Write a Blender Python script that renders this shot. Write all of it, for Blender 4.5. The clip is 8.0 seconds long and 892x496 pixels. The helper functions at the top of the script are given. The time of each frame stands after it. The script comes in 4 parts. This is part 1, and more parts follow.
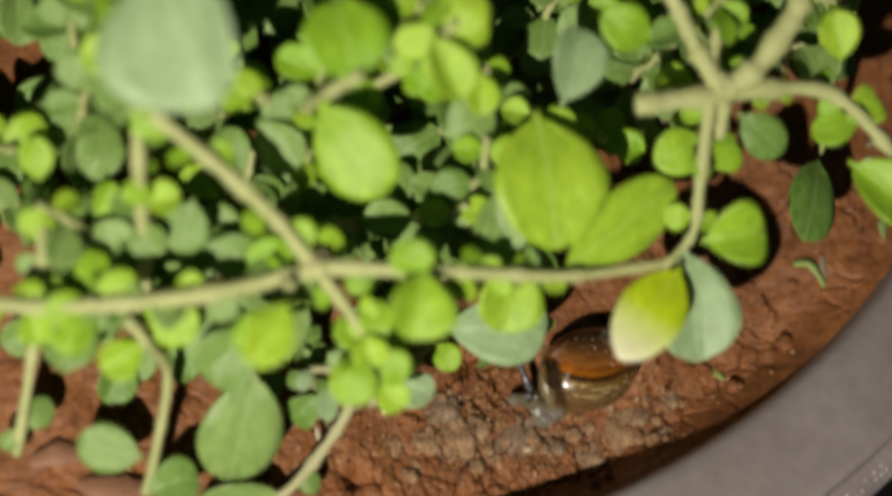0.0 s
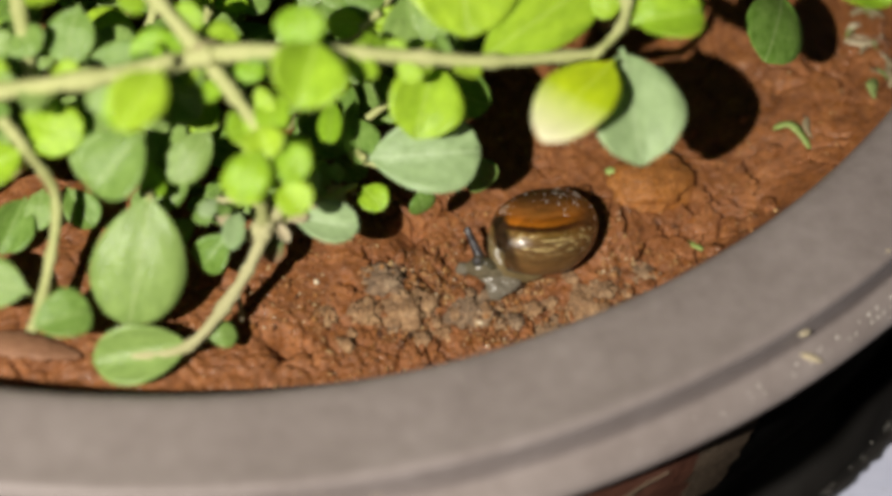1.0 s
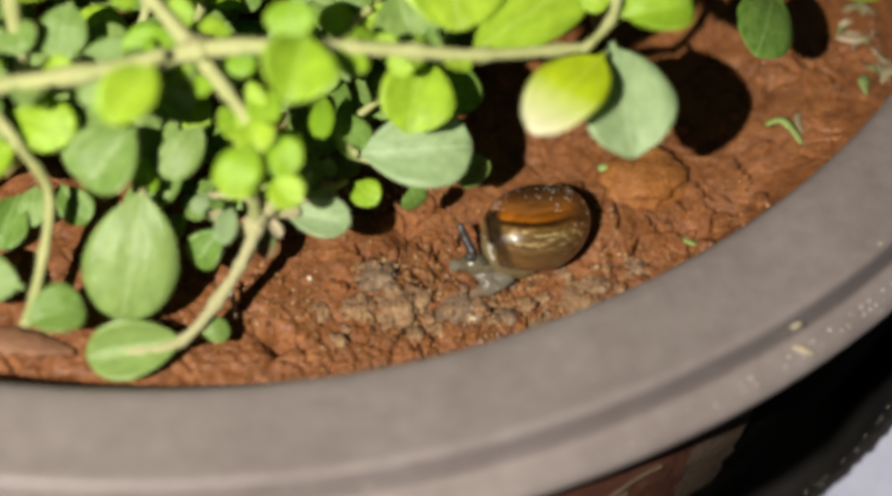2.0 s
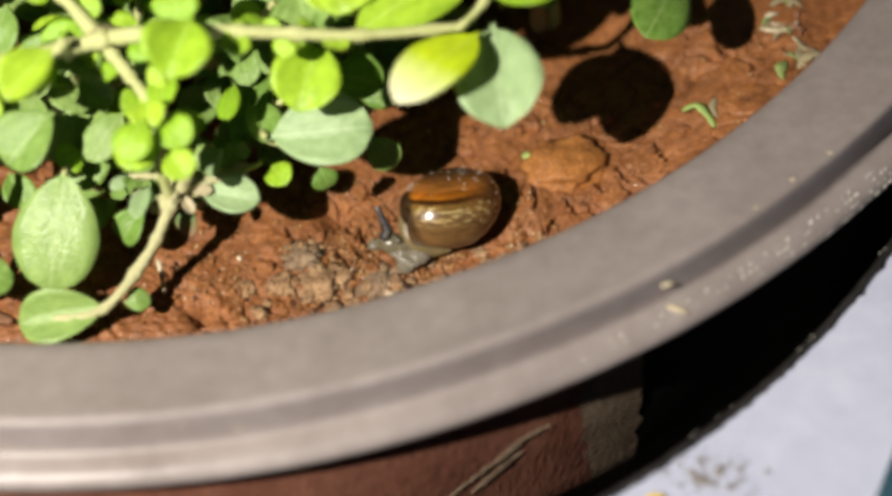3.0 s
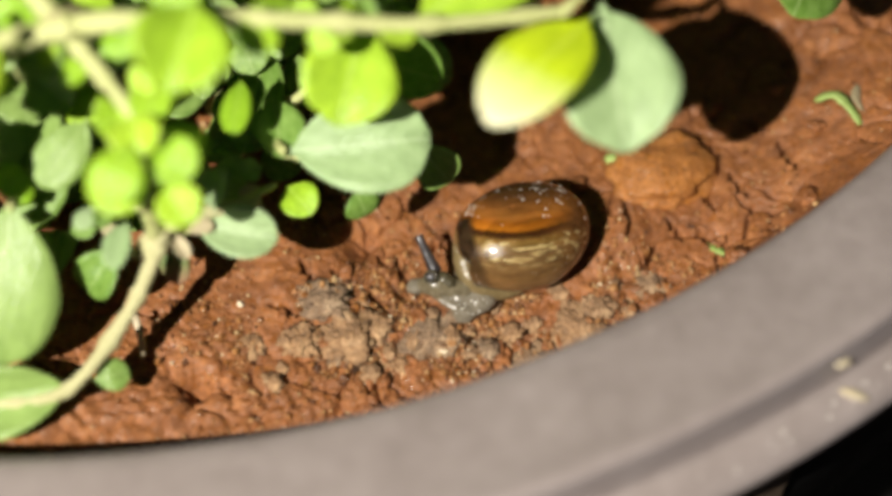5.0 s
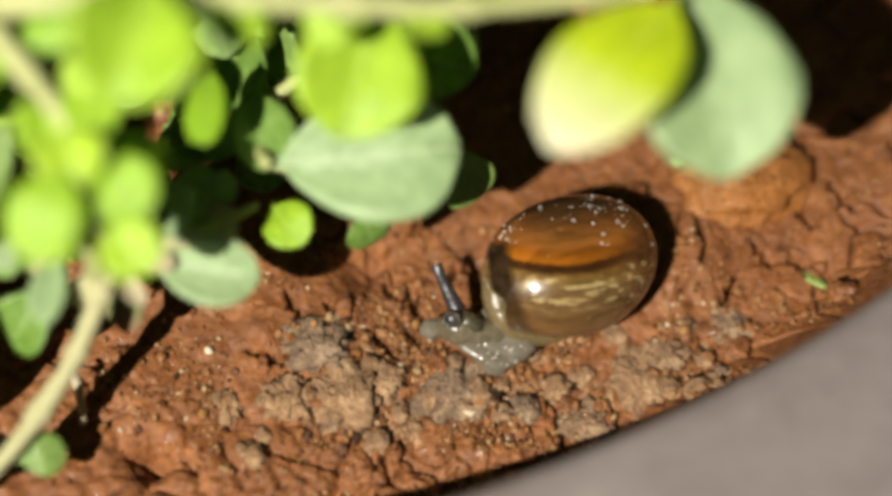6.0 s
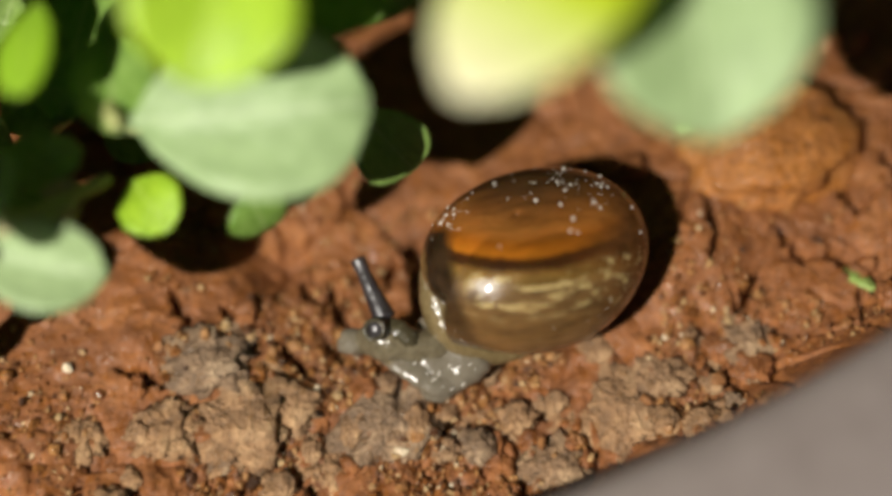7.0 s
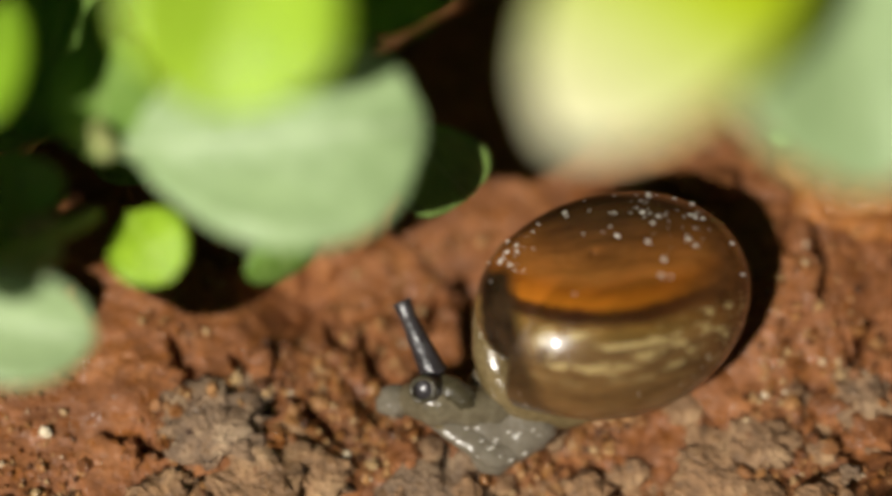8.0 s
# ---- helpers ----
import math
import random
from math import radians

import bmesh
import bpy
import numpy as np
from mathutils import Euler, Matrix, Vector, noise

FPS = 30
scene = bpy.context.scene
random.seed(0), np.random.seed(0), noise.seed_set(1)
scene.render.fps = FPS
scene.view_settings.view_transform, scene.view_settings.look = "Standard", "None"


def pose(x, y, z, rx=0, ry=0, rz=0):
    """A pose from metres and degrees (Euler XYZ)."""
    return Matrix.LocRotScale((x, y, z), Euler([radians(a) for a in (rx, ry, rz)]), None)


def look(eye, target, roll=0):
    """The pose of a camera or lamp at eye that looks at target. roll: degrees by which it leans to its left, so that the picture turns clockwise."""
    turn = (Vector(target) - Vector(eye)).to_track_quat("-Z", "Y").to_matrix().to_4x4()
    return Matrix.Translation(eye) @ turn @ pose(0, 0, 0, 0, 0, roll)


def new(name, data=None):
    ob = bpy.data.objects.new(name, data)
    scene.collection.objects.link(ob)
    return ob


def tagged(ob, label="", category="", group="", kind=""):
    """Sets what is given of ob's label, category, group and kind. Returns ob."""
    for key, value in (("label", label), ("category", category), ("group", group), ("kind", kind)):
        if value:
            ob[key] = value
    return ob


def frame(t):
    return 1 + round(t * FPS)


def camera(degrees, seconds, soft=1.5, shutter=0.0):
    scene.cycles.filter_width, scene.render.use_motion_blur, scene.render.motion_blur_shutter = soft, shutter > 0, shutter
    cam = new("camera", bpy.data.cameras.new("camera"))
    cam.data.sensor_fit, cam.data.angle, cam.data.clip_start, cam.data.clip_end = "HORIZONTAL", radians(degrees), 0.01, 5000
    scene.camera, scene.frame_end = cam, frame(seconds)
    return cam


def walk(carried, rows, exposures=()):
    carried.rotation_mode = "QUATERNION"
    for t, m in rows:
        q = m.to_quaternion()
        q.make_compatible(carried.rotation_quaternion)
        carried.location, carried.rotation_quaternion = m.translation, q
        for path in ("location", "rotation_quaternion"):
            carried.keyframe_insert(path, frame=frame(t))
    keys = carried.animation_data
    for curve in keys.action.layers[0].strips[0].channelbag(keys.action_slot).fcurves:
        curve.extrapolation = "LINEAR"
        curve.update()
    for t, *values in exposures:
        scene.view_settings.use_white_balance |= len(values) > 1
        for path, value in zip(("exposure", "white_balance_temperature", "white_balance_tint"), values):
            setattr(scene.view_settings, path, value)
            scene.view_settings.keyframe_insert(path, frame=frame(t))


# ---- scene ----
from mathutils.bvhtree import BVHTree

# Close shot of a small snail on the soil of a potted creeping plant, lit by one hand torch in the dark.
# Lengths below are in centimetres (U turns them into metres) unless they say otherwise.
U = 0.01
cam = camera(26.0, 8.0, soft=4.0, shutter=0.4)
walk(cam, [
    (0.0, look((-0.08692, -0.07464, 0.25364), (-0.06232, -0.04109, 0.16270), 30.45)),
    (0.2, look((-0.07914, -0.09469, 0.24051), (-0.05638, -0.05511, 0.15155), 23.90)),
    (0.5, look((-0.07167, -0.12547, 0.21456), (-0.04982, -0.07480, 0.13117), 16.67)),
    (0.6, look((-0.06629, -0.12742, 0.21370), (-0.04629, -0.07629, 0.13012), 14.70)),
    (1.0, look((-0.05326, -0.13758, 0.20311), (-0.03721, -0.08248, 0.12122), 10.14)),
    (1.2, look((-0.05381, -0.13777, 0.19998), (-0.03745, -0.08220, 0.11847), 10.09)),
    (2.3, look((-0.04859, -0.14642, 0.20347), (-0.03377, -0.08934, 0.12271), 8.34)),
    (2.5, look((-0.02994, -0.16310, 0.20451), (-0.02141, -0.10197, 0.12584), 2.41)),
    (3.0, look((-0.00160, -0.17217, 0.20279), (-0.00188, -0.10870, 0.12551), -4.09)),
    (3.5, look((-0.00345, -0.16664, 0.20536), (-0.00341, -0.10483, 0.12675), -4.00)),
    (4.0, look((-0.01796, -0.15933, 0.20769), (-0.01326, -0.09932, 0.12783), -0.63)),
    (4.5, look((-0.02617, -0.12537, 0.18163), (-0.01790, -0.06910, 0.09938), 2.48)),
    (4.7, look((-0.02661, -0.11915, 0.17485), (-0.01810, -0.06321, 0.09240), 2.70)),
    (5.8, look((-0.02262, -0.08302, 0.14424), (-0.01447, -0.03239, 0.05839), 3.47)),
    (6.0, look((-0.02750, -0.07608, 0.13724), (-0.01690, -0.02652, 0.05104), 6.11)),
    (6.5, look((-0.02431, -0.06685, 0.11835), (-0.01444, -0.01762, 0.03187), 5.89)),
    (7.0, look((-0.01160, -0.06013, 0.10660), (-0.00751, -0.01003, 0.02016), -0.15)),
    (7.5, look((-0.00896, -0.05171, 0.09922), (-0.00676, -0.00355, 0.01161), -1.94)),
    (8.0, look((-0.01510, -0.04402, 0.09169), (-0.00946, 0.00232, 0.00326), 2.08)),
], exposures=[(0.0, -0.7), (0.4, -0.74), (1.0, -0.34), (2.3, -0.22), (3.0, 0.06), (4.0, 0.24), (4.7, 0.2), (5.8, 0.0), (6.5, -0.1), (7.5, -0.26), (8.0, -0.3)])

# ---- light: the torch held out to one side of the camera, and a faint night sky ----
world = bpy.data.worlds.new("night")
scene.world = world
world.use_nodes = True
world.node_tree.nodes["Background"].inputs[0].default_value = (0.55, 0.7, 1.0, 1)
world.node_tree.nodes["Background"].inputs[1].default_value = 0.03
TORCH = Vector((-0.152, -0.166, 0.240))
lamp = bpy.data.lights.new("torch", "POINT")
lamp.energy, lamp.shadow_soft_size, lamp.color = 8.0, 0.0024, (1.0, 0.95, 0.86)
torch = new("torch", lamp)
torch.location = TORCH


# ---- materials ----
def material(name):
    m = bpy.data.materials.new(name)
    m.use_nodes = True
    nt = m.node_tree
    return m, nt, nt.nodes["Principled BSDF"]


def node(nt, kind, **values):
    n = nt.nodes.new(kind)
    for k, v in values.items():
        n.inputs[k.replace("_", " ")].default_value = v
    return n


def ramp(nt, source, stops):
    n = nt.nodes.new("ShaderNodeValToRGB")
    e = n.color_ramp.elements
    while len(e) < len(stops):
        e.new(0.5)
    for s, (pos, col) in zip(e, stops):
        s.position, s.color = pos, (*col, 1)
    nt.links.new(source, n.inputs[0])
    return n.outputs[0]


def mixed(nt, fac, a, b, blend="MIX"):
    n = nt.nodes.new("ShaderNodeMix")
    n.data_type, n.blend_type = "RGBA", blend
    for value, slot in ((fac, 0), (a, 6), (b, 7)):
        if isinstance(value, (int, float)):
            n.inputs[slot].default_value = value
        elif isinstance(value, tuple):
            n.inputs[slot].default_value = (*value, 1)
        else:
            nt.links.new(value, n.inputs[slot])
    return n.outputs[2]


def coords(nt):
    return nt.nodes.new("ShaderNodeTexCoord").outputs["Object"]


def noisy(nt, scale, detail=4, rough=0.6, co=None):
    n = node(nt, "ShaderNodeTexNoise", Scale=scale, Detail=detail, Roughness=rough)
    nt.links.new(co if co else coords(nt), n.inputs["Vector"])
    return n.outputs["Fac"]


def bumped(nt, b, height, strength, distance):
    n = node(nt, "ShaderNodeBump", Strength=strength, Distance=distance)
    nt.links.new(height, n.inputs["Height"])
    nt.links.new(n.outputs[0], b.inputs["Normal"])


def mat_soil(name, dark, mid, light, grit=1.0, vary=False):
    m, nt, b = material(name)
    big, small, fine = noisy(nt, 90, 3), noisy(nt, 420, 5, 0.7), noisy(nt, 1800, 3, 0.7)
    c1 = ramp(nt, small, [(0.3, dark), (0.52, mid), (0.75, light)])
    c2 = ramp(nt, big, [(0.35, tuple(v * 0.8 for v in mid)), (0.65, tuple(min(1, v * 1.25) for v in mid))])
    c = mixed(nt, 0.45, c1, c2)
    if vary:
        info = nt.nodes.new("ShaderNodeObjectInfo")
        shade = ramp(nt, info.outputs["Random"], [(0.0, (0.6, 0.6, 0.6)), (0.25, (0.2, 0.2, 0.2)), (0.75, (0.1, 0.1, 0.1)), (1.0, (0.45, 0.45, 0.45))])
        c = mixed(nt, shade, c, ramp(nt, small, [(0.3, (0.06, 0.05, 0.04)), (0.52, (0.17, 0.135, 0.10)), (0.75, (0.42, 0.35, 0.26))]))
    nt.links.new(mixed(nt, 0.35, c, ramp(nt, fine, [(0.35, (0.25, 0.25, 0.25)), (0.7, (1, 0.95, 0.85))]), "OVERLAY"), b.inputs["Base Color"])
    rough = ramp(nt, noisy(nt, 1300, 3, 0.65), [(0.36, (0.14,) * 3), (0.48, (0.65,) * 3), (0.7, (0.9,) * 3)])
    nt.links.new(rough, b.inputs["Roughness"])
    bumped(nt, b, mixed(nt, 0.3 if vary else 0.5, fine, small), 0.8 * grit, 0.0009)
    return m


def mat_leaf(name, low, high, vein, gloss=0.32, tip=None):
    m, nt, b = material(name)
    co = coords(nt)
    info = nt.nodes.new("ShaderNodeObjectInfo")
    base = ramp(nt, info.outputs["Random"], [(0.0, low), (1.0, high)])
    blotch = noisy(nt, 6, 4, 0.6, co)
    base = mixed(nt, 0.35, base, ramp(nt, blotch, [(0.3, tuple(v * 0.6 for v in low)), (0.7, tuple(min(1, v * 1.3) for v in high))]))
    xyz = nt.nodes.new("ShaderNodeSeparateXYZ")
    nt.links.new(co, xyz.inputs[0])
    # paler midrib and side veins
    side = nt.nodes.new("ShaderNodeMath")
    side.operation = "ABSOLUTE"
    nt.links.new(xyz.outputs["X"], side.inputs[0])
    rib = ramp(nt, side.outputs[0], [(0.0, (0.55,) * 3), (0.025, (0.0,) * 3)])
    slope = nt.nodes.new("ShaderNodeMath")
    slope.operation = "MULTIPLY_ADD"
    nt.links.new(side.outputs[0], slope.inputs[0])
    slope.inputs[1].default_value = -0.9
    nt.links.new(xyz.outputs["Y"], slope.inputs[2])
    wave = nt.nodes.new("ShaderNodeMath")
    wave.operation = "PINGPONG"
    nt.links.new(slope.outputs[0], wave.inputs[0])
    wave.inputs[1].default_value = 0.075
    veins = ramp(nt, wave.outputs[0], [(0.0, (0.12,) * 3), (0.018, (0.0,) * 3)])
    base = mixed(nt, rib, base, vein)
    base = mixed(nt, veins, base, vein)
    if tip:
        end = ramp(nt, xyz.outputs["Y"], [(0.52, (0, 0, 0)), (0.95, (1, 1, 1))])
        base = mixed(nt, end, base, tip)
    nt.links.new(base, b.inputs["Base Color"])
    b.inputs["Roughness"].default_value = gloss
    b.inputs["Specular IOR Level"].default_value = 0.5
    bumped(nt, b, noisy(nt, 22, 3, 0.6, co), 0.25, 0.001)
    glow = nt.nodes.new("ShaderNodeBsdfTranslucent")
    nt.links.new(base, glow.inputs[0])
    mix = nt.nodes.new("ShaderNodeMixShader")
    mix.inputs[0].default_value = 0.3
    out = nt.nodes["Material Output"]
    nt.links.new(b.outputs[0], mix.inputs[1])
    nt.links.new(glow.outputs[0], mix.inputs[2])
    nt.links.new(mix.outputs[0], out.inputs[0])
    return m


def mat_plain(name, a, b_, scale, rough=(0.4, 0.7), bump=0.2, dist=0.0004, spec=0.5, stretch=None):
    m, nt, b = material(name)
    co = coords(nt)
    if stretch:
        mp = nt.nodes.new("ShaderNodeMapping")
        mp.inputs["Scale"].default_value = stretch
        nt.links.new(co, mp.inputs[0])
        co = mp.outputs[0]
    n1, n2 = noisy(nt, scale, 5, 0.65, co), noisy(nt, scale * 9, 3, 0.6, co)
    c = mixed(nt, 0.4, ramp(nt, n1, [(0.3, a), (0.7, b_)]), ramp(nt, n2, [(0.3, a), (0.7, b_)]))
    nt.links.new(c, b.inputs["Base Color"])
    nt.links.new(ramp(nt, n1, [(0.3, (rough[0],) * 3), (0.7, (rough[1],) * 3)]), b.inputs["Roughness"])
    b.inputs["Specular IOR Level"].default_value = spec
    bumped(nt, b, n2, bump, dist)
    return m


SOIL = mat_soil("red_soil", (0.075, 0.025, 0.008), (0.212, 0.077, 0.022), (0.41, 0.172, 0.054), 0.65)
GREY_SOIL = mat_soil("grey_brown_clod", (0.11, 0.055, 0.024), (0.33, 0.18, 0.082), (0.62, 0.43, 0.23), 1.15, True)
ORANGE_STONE = mat_soil("orange_stone", (0.14, 0.05, 0.013), (0.30, 0.115, 0.025), (0.42, 0.19, 0.055), 0.6)
MATURE = mat_leaf("mature_leaf", (0.15, 0.30, 0.036), (0.34, 0.48, 0.14), (0.47, 0.58, 0.24), 0.3)
PALE_LEAF = mat_leaf("pale_leaf", (0.34, 0.49, 0.21), (0.48, 0.61, 0.33), (0.58, 0.70, 0.42), 0.4)
YOUNG = mat_leaf("young_leaf", (0.24, 0.49, 0.02), (0.50, 0.70, 0.05), (0.56, 0.72, 0.18), 0.34)
TIP = mat_leaf("cream_tipped_leaf", (0.62, 0.80, 0.016), (0.70, 0.86, 0.025), (0.74, 0.86, 0.15), 0.36, (0.95, 0.92, 0.62))
BRACT = mat_leaf("dry_bract", (0.40, 0.33, 0.17), (0.60, 0.52, 0.33), (0.62, 0.55, 0.38), 0.6)
WORN = mat_leaf("worn_leaf", (0.14, 0.25, 0.07), (0.2, 0.3, 0.1), (0.4, 0.45, 0.2), 0.45, (0.4, 0.24, 0.14))
STEM = mat_plain("green_stem", (0.32, 0.35, 0.11), (0.53, 0.53, 0.24), 260, (0.5, 0.75), 0.5, 0.0005)
BEIGE_STEM = mat_plain("beige_stem", (0.36, 0.34, 0.15), (0.56, 0.53, 0.29), 260, (0.6, 0.85), 0.7, 0.0006)
OLD_STEM = mat_plain("bare_stem", (0.24, 0.19, 0.09), (0.42, 0.37, 0.2), 260, (0.6, 0.85), 0.7, 0.0006)
RIM = mat_plain("dusty_grey_plastic", (0.185, 0.152, 0.139), (0.285, 0.242, 0.226), 45, (0.28, 0.52), 0.16, 0.0004)
PALE_MUD = mat_plain("pale_dried_mud", (0.11, 0.07, 0.045), (0.28, 0.20, 0.13), 130, (0.6, 0.9), 0.5, 0.0005)
WALL = mat_plain("soil_stained_pot_wall", (0.12, 0.042, 0.026), (0.32, 0.125, 0.075), 130, (0.5, 0.8), 0.4, 0.0005, stretch=(1, 1, 0.35))
CHARCOAL = mat_plain("charcoal_plastic", (0.010, 0.009, 0.008), (0.028, 0.025, 0.023), 60, (0.4, 0.7), 0.25, 0.0003, 0.35)
SHADED_WALL = mat_plain("shaded_wall", (0.004, 0.004, 0.004), (0.010, 0.0095, 0.009), 80, (0.45, 0.7), 0.2, 0.0003, 0.25)
GRIT = mat_plain("pale_grit", (0.6, 0.55, 0.47), (0.9, 0.86, 0.78), 900, (0.15, 0.4))
DRY = mat_plain("dry_leaf", (0.16, 0.07, 0.035), (0.34, 0.17, 0.09), 120, (0.5, 0.8), 0.5, 0.0006)
LITTER = mat_plain("dull_litter", (0.17, 0.13, 0.07), (0.36, 0.3, 0.17), 300, (0.6, 0.9), 0.5)
GREEN_LITTER = mat_plain("green_litter", (0.13, 0.18, 0.045), (0.3, 0.38, 0.12), 300, (0.5, 0.8), 0.5)
GREY_DIRT = mat_plain("grey_dirt", (0.12, 0.10, 0.09), (0.3, 0.27, 0.25), 200, (0.6, 0.9), 0.5)
STRAW = mat_plain("straw", (0.42, 0.34, 0.2), (0.62, 0.54, 0.38), 300, (0.5, 0.8), 0.4)
SPROUT = mat_plain("sprout_green", (0.19, 0.30, 0.06), (0.38, 0.48, 0.15), 400, (0.35, 0.6), 0.3)
YELLOW = mat_plain("yellow_petal", (0.7, 0.42, 0.02), (0.85, 0.6, 0.05), 300, (0.4, 0.7))
TEAL = mat_plain("dark_teal_plastic", (0.006, 0.03, 0.045), (0.012, 0.05, 0.07), 90, (0.4, 0.6))
WHITE = mat_plain("pale_floor", (0.36, 0.38, 0.49), (0.49, 0.50, 0.60), 30, (0.4, 0.6), 0.2, 0.0005)


# ---- builders ----
def home(ob):
    """Where an object's origin lies, for things whose parents only shift."""
    return Vector(ob.location) + (home(ob.parent) if ob.parent else Vector())


def thing(name, at, label, category, group="", kind=""):
    ob = new(name)
    ob.location = Vector(at) * U
    ob.empty_display_size = 0.005
    return tagged(ob, label, category, group, kind)


def meshed(name, bm, smooth=True):
    me = bpy.data.meshes.new(name)
    bm.normal_update()
    bm.to_mesh(me)
    bm.free()
    me.shade_smooth() if smooth else None
    return me


def part(name, bm, mat, parent=None, label="", smooth=True, at=None):
    """One mesh object from a bmesh whose places are centimetres of the world."""
    base = home(parent) if parent else Vector()
    spot = Vector(at) * U if at is not None else base
    for v in bm.verts:
        v.co = v.co * U - spot
    ob = new(name, meshed(name, bm, smooth))
    ob.data.materials.append(mat)
    ob.location = spot - base
    ob.parent = parent
    return tagged(ob, label)


def tube(points, radii, sides=8, steps=6, caps=True, flat=1.0, bm=None, knob=0.0):
    """A round bar along a smooth curve through the points, its radius going from value to value."""
    bm = bm or bmesh.new()
    pts = [Vector(p) for p in points]
    path, rads = [], []
    n = len(pts) - 1
    for i in range(n):
        p0, p1, p2, p3 = pts[max(i - 1, 0)], pts[i], pts[i + 1], pts[min(i + 2, n)]
        for k in range(steps):
            t = k / steps
            path.append(0.5 * (2 * p1 + (p2 - p0) * t + (2 * p0 - 5 * p1 + 4 * p2 - p3) * t * t + (3 * p1 - p0 - 3 * p2 + p3) * t ** 3))
            rads.append(radii[i] * (1 - t) + radii[i + 1] * t)
    path.append(pts[-1])
    rads.append(radii[-1])
    rings, up = [], Vector((0.3, 0.2, 1)).normalized()
    for i, (p, r) in enumerate(zip(path, rads)):
        r = r * (1 + knob * (noise.noise(p * 6) + (0.9 if i % 5 == 2 else 0)))
        d = (path[min(i + 1, len(path) - 1)] - path[max(i - 1, 0)]).normalized()
        a = d.cross(up).normalized()
        c = a.cross(d)
        rings.append([bm.verts.new(p + r * (math.cos(w) * a + flat * math.sin(w) * c)) for w in (2 * math.pi * k / sides for k in range(sides))])
    for r0, r1 in zip(rings, rings[1:]):
        for k in range(sides):
            bm.faces.new((r0[k], r0[(k + 1) % sides], r1[(k + 1) % sides], r1[k]))
    if caps:
        for ring, p, s in ((rings[0], path[0] * 2 - path[1], -1), (rings[-1], path[-1] * 2 - path[-2], 1)):
            mid = sum((v.co for v in ring), Vector()) / sides
            tip = bm.verts.new(mid + (p - mid) * 0.35)
            for k in range(sides):
                bm.faces.new((ring[k], ring[(k + 1) % sides], tip)[::s])
    return bm


def lathe(profile, centre, segments, wobble=0.0, arc=None):
    bm = bmesh.new()
    rings = []
    for k in range(segments):
        a = 2 * math.pi * k / segments if not arc else radians(arc[0] + (arc[1] - arc[0]) * k / (segments - 1))
        w = 1 + wobble * noise.noise((3 * math.cos(a), 3 * math.sin(a), 0.5))
        rings.append([bm.verts.new((centre[0] + r * w * math.cos(a), centre[1] + r * w * math.sin(a), z)) for r, z in profile])
    for k in range(segments - (1 if arc else 0)):
        r0, r1 = rings[k], rings[(k + 1) % segments]
        for i in range(len(profile) - 1):
            bm.faces.new((r0[i], r1[i], r1[i + 1], r0[i + 1]))
    return bm


def lump(at, size, turn=0, rough=0.25, seed=0, detail=3, freq=1.6):
    bm = bmesh.new()
    bmesh.ops.create_icosphere(bm, subdivisions=detail, radius=1)
    m = Matrix.Rotation(turn, 3, "Z")
    for v in bm.verts:
        d = v.co.normalized()
        s = 1 + rough * (noise.fractal(d * freq + Vector((seed * 3.7, seed, 0)), 0.8, 2.0, 4) + 0.5 * noise.noise(d * 5 + Vector((0, seed, 9))) + (0.35 * noise.noise(d * 11 + Vector((seed, 2, 0))) if detail > 3 else 0))
        v.co = m @ Vector((d.x * s * size[0], d.y * s * size[1], d.z * s * size[2])) + Vector(at)
    return bm


# ---- ground, pot and tub ----
AXIS = (-4.31, 9.97)


def soil_height(x, y):
    rise = 0.018 * (x + 0.5) ** 2 if x < -0.5 else 0.045 * (x + 0.5) ** 2
    base = -0.12 + min(rise, 0.8 if x > 0 else 0.4) + 0.07 * max(min(y, 6), -3)
    return base + (max(1.0, base + 0.1) - base) * banked(x, y)


def banked(x, y):
    """How far the soil is heaped up against the pot's wall, from 0 to 1."""
    e = max(0.0, min(1.0, (math.hypot(x - AXIS[0], y - AXIS[1]) - 12.1) / 0.7))
    return e * e * (2.2 - 1.2 * e)


FISSURES = ((-1.42, 0.05, -1.36, -0.22, 0.022), (-1.36, -0.22, -1.18, -0.42, 0.026), (-1.30, -0.02, -1.38, -0.30, 0.016), (1.02, 0.30, 1.06, 0.02, 0.02), (1.06, 0.02, 0.98, -0.12, 0.014),
            (0.86, -0.62, 1.05, -0.90, 0.026), (0.18, -0.86, 0.30, -1.05, 0.02), (0.62, -0.72, 0.50, -0.92, 0.02), (-0.86, -0.86, -0.72, -1.1, 0.03), (-0.40, -0.78, -0.12, -0.98, 0.024),
            (-1.75, -0.35, -1.55, -0.62, 0.022), (-2.1, -0.1, -1.9, -0.25, 0.02), (1.9, 0.5, 1.95, 0.15, 0.022), (2.2, 0.55, 2.35, 0.2, 0.02), (1.45, 0.1, 1.6, -0.15, 0.016), (0.25, 0.72, 0.5, 0.55, 0.016), (-2.4, 0.0, -2.25, -0.35, 0.02), (-1.62, 0.12, -1.5, -0.1, 0.016),
            (-2.75, -0.5, -2.45, -0.62, 0.02), (-0.98, 0.22, -1.05, 0.02, 0.016), (1.3, -0.2, 1.12, -0.45, 0.02), (2.75, 0.8, 2.9, 0.4, 0.022), (1.75, -0.05, 1.9, -0.3, 0.018), (2.5, 1.2, 2.7, 0.95, 0.02))


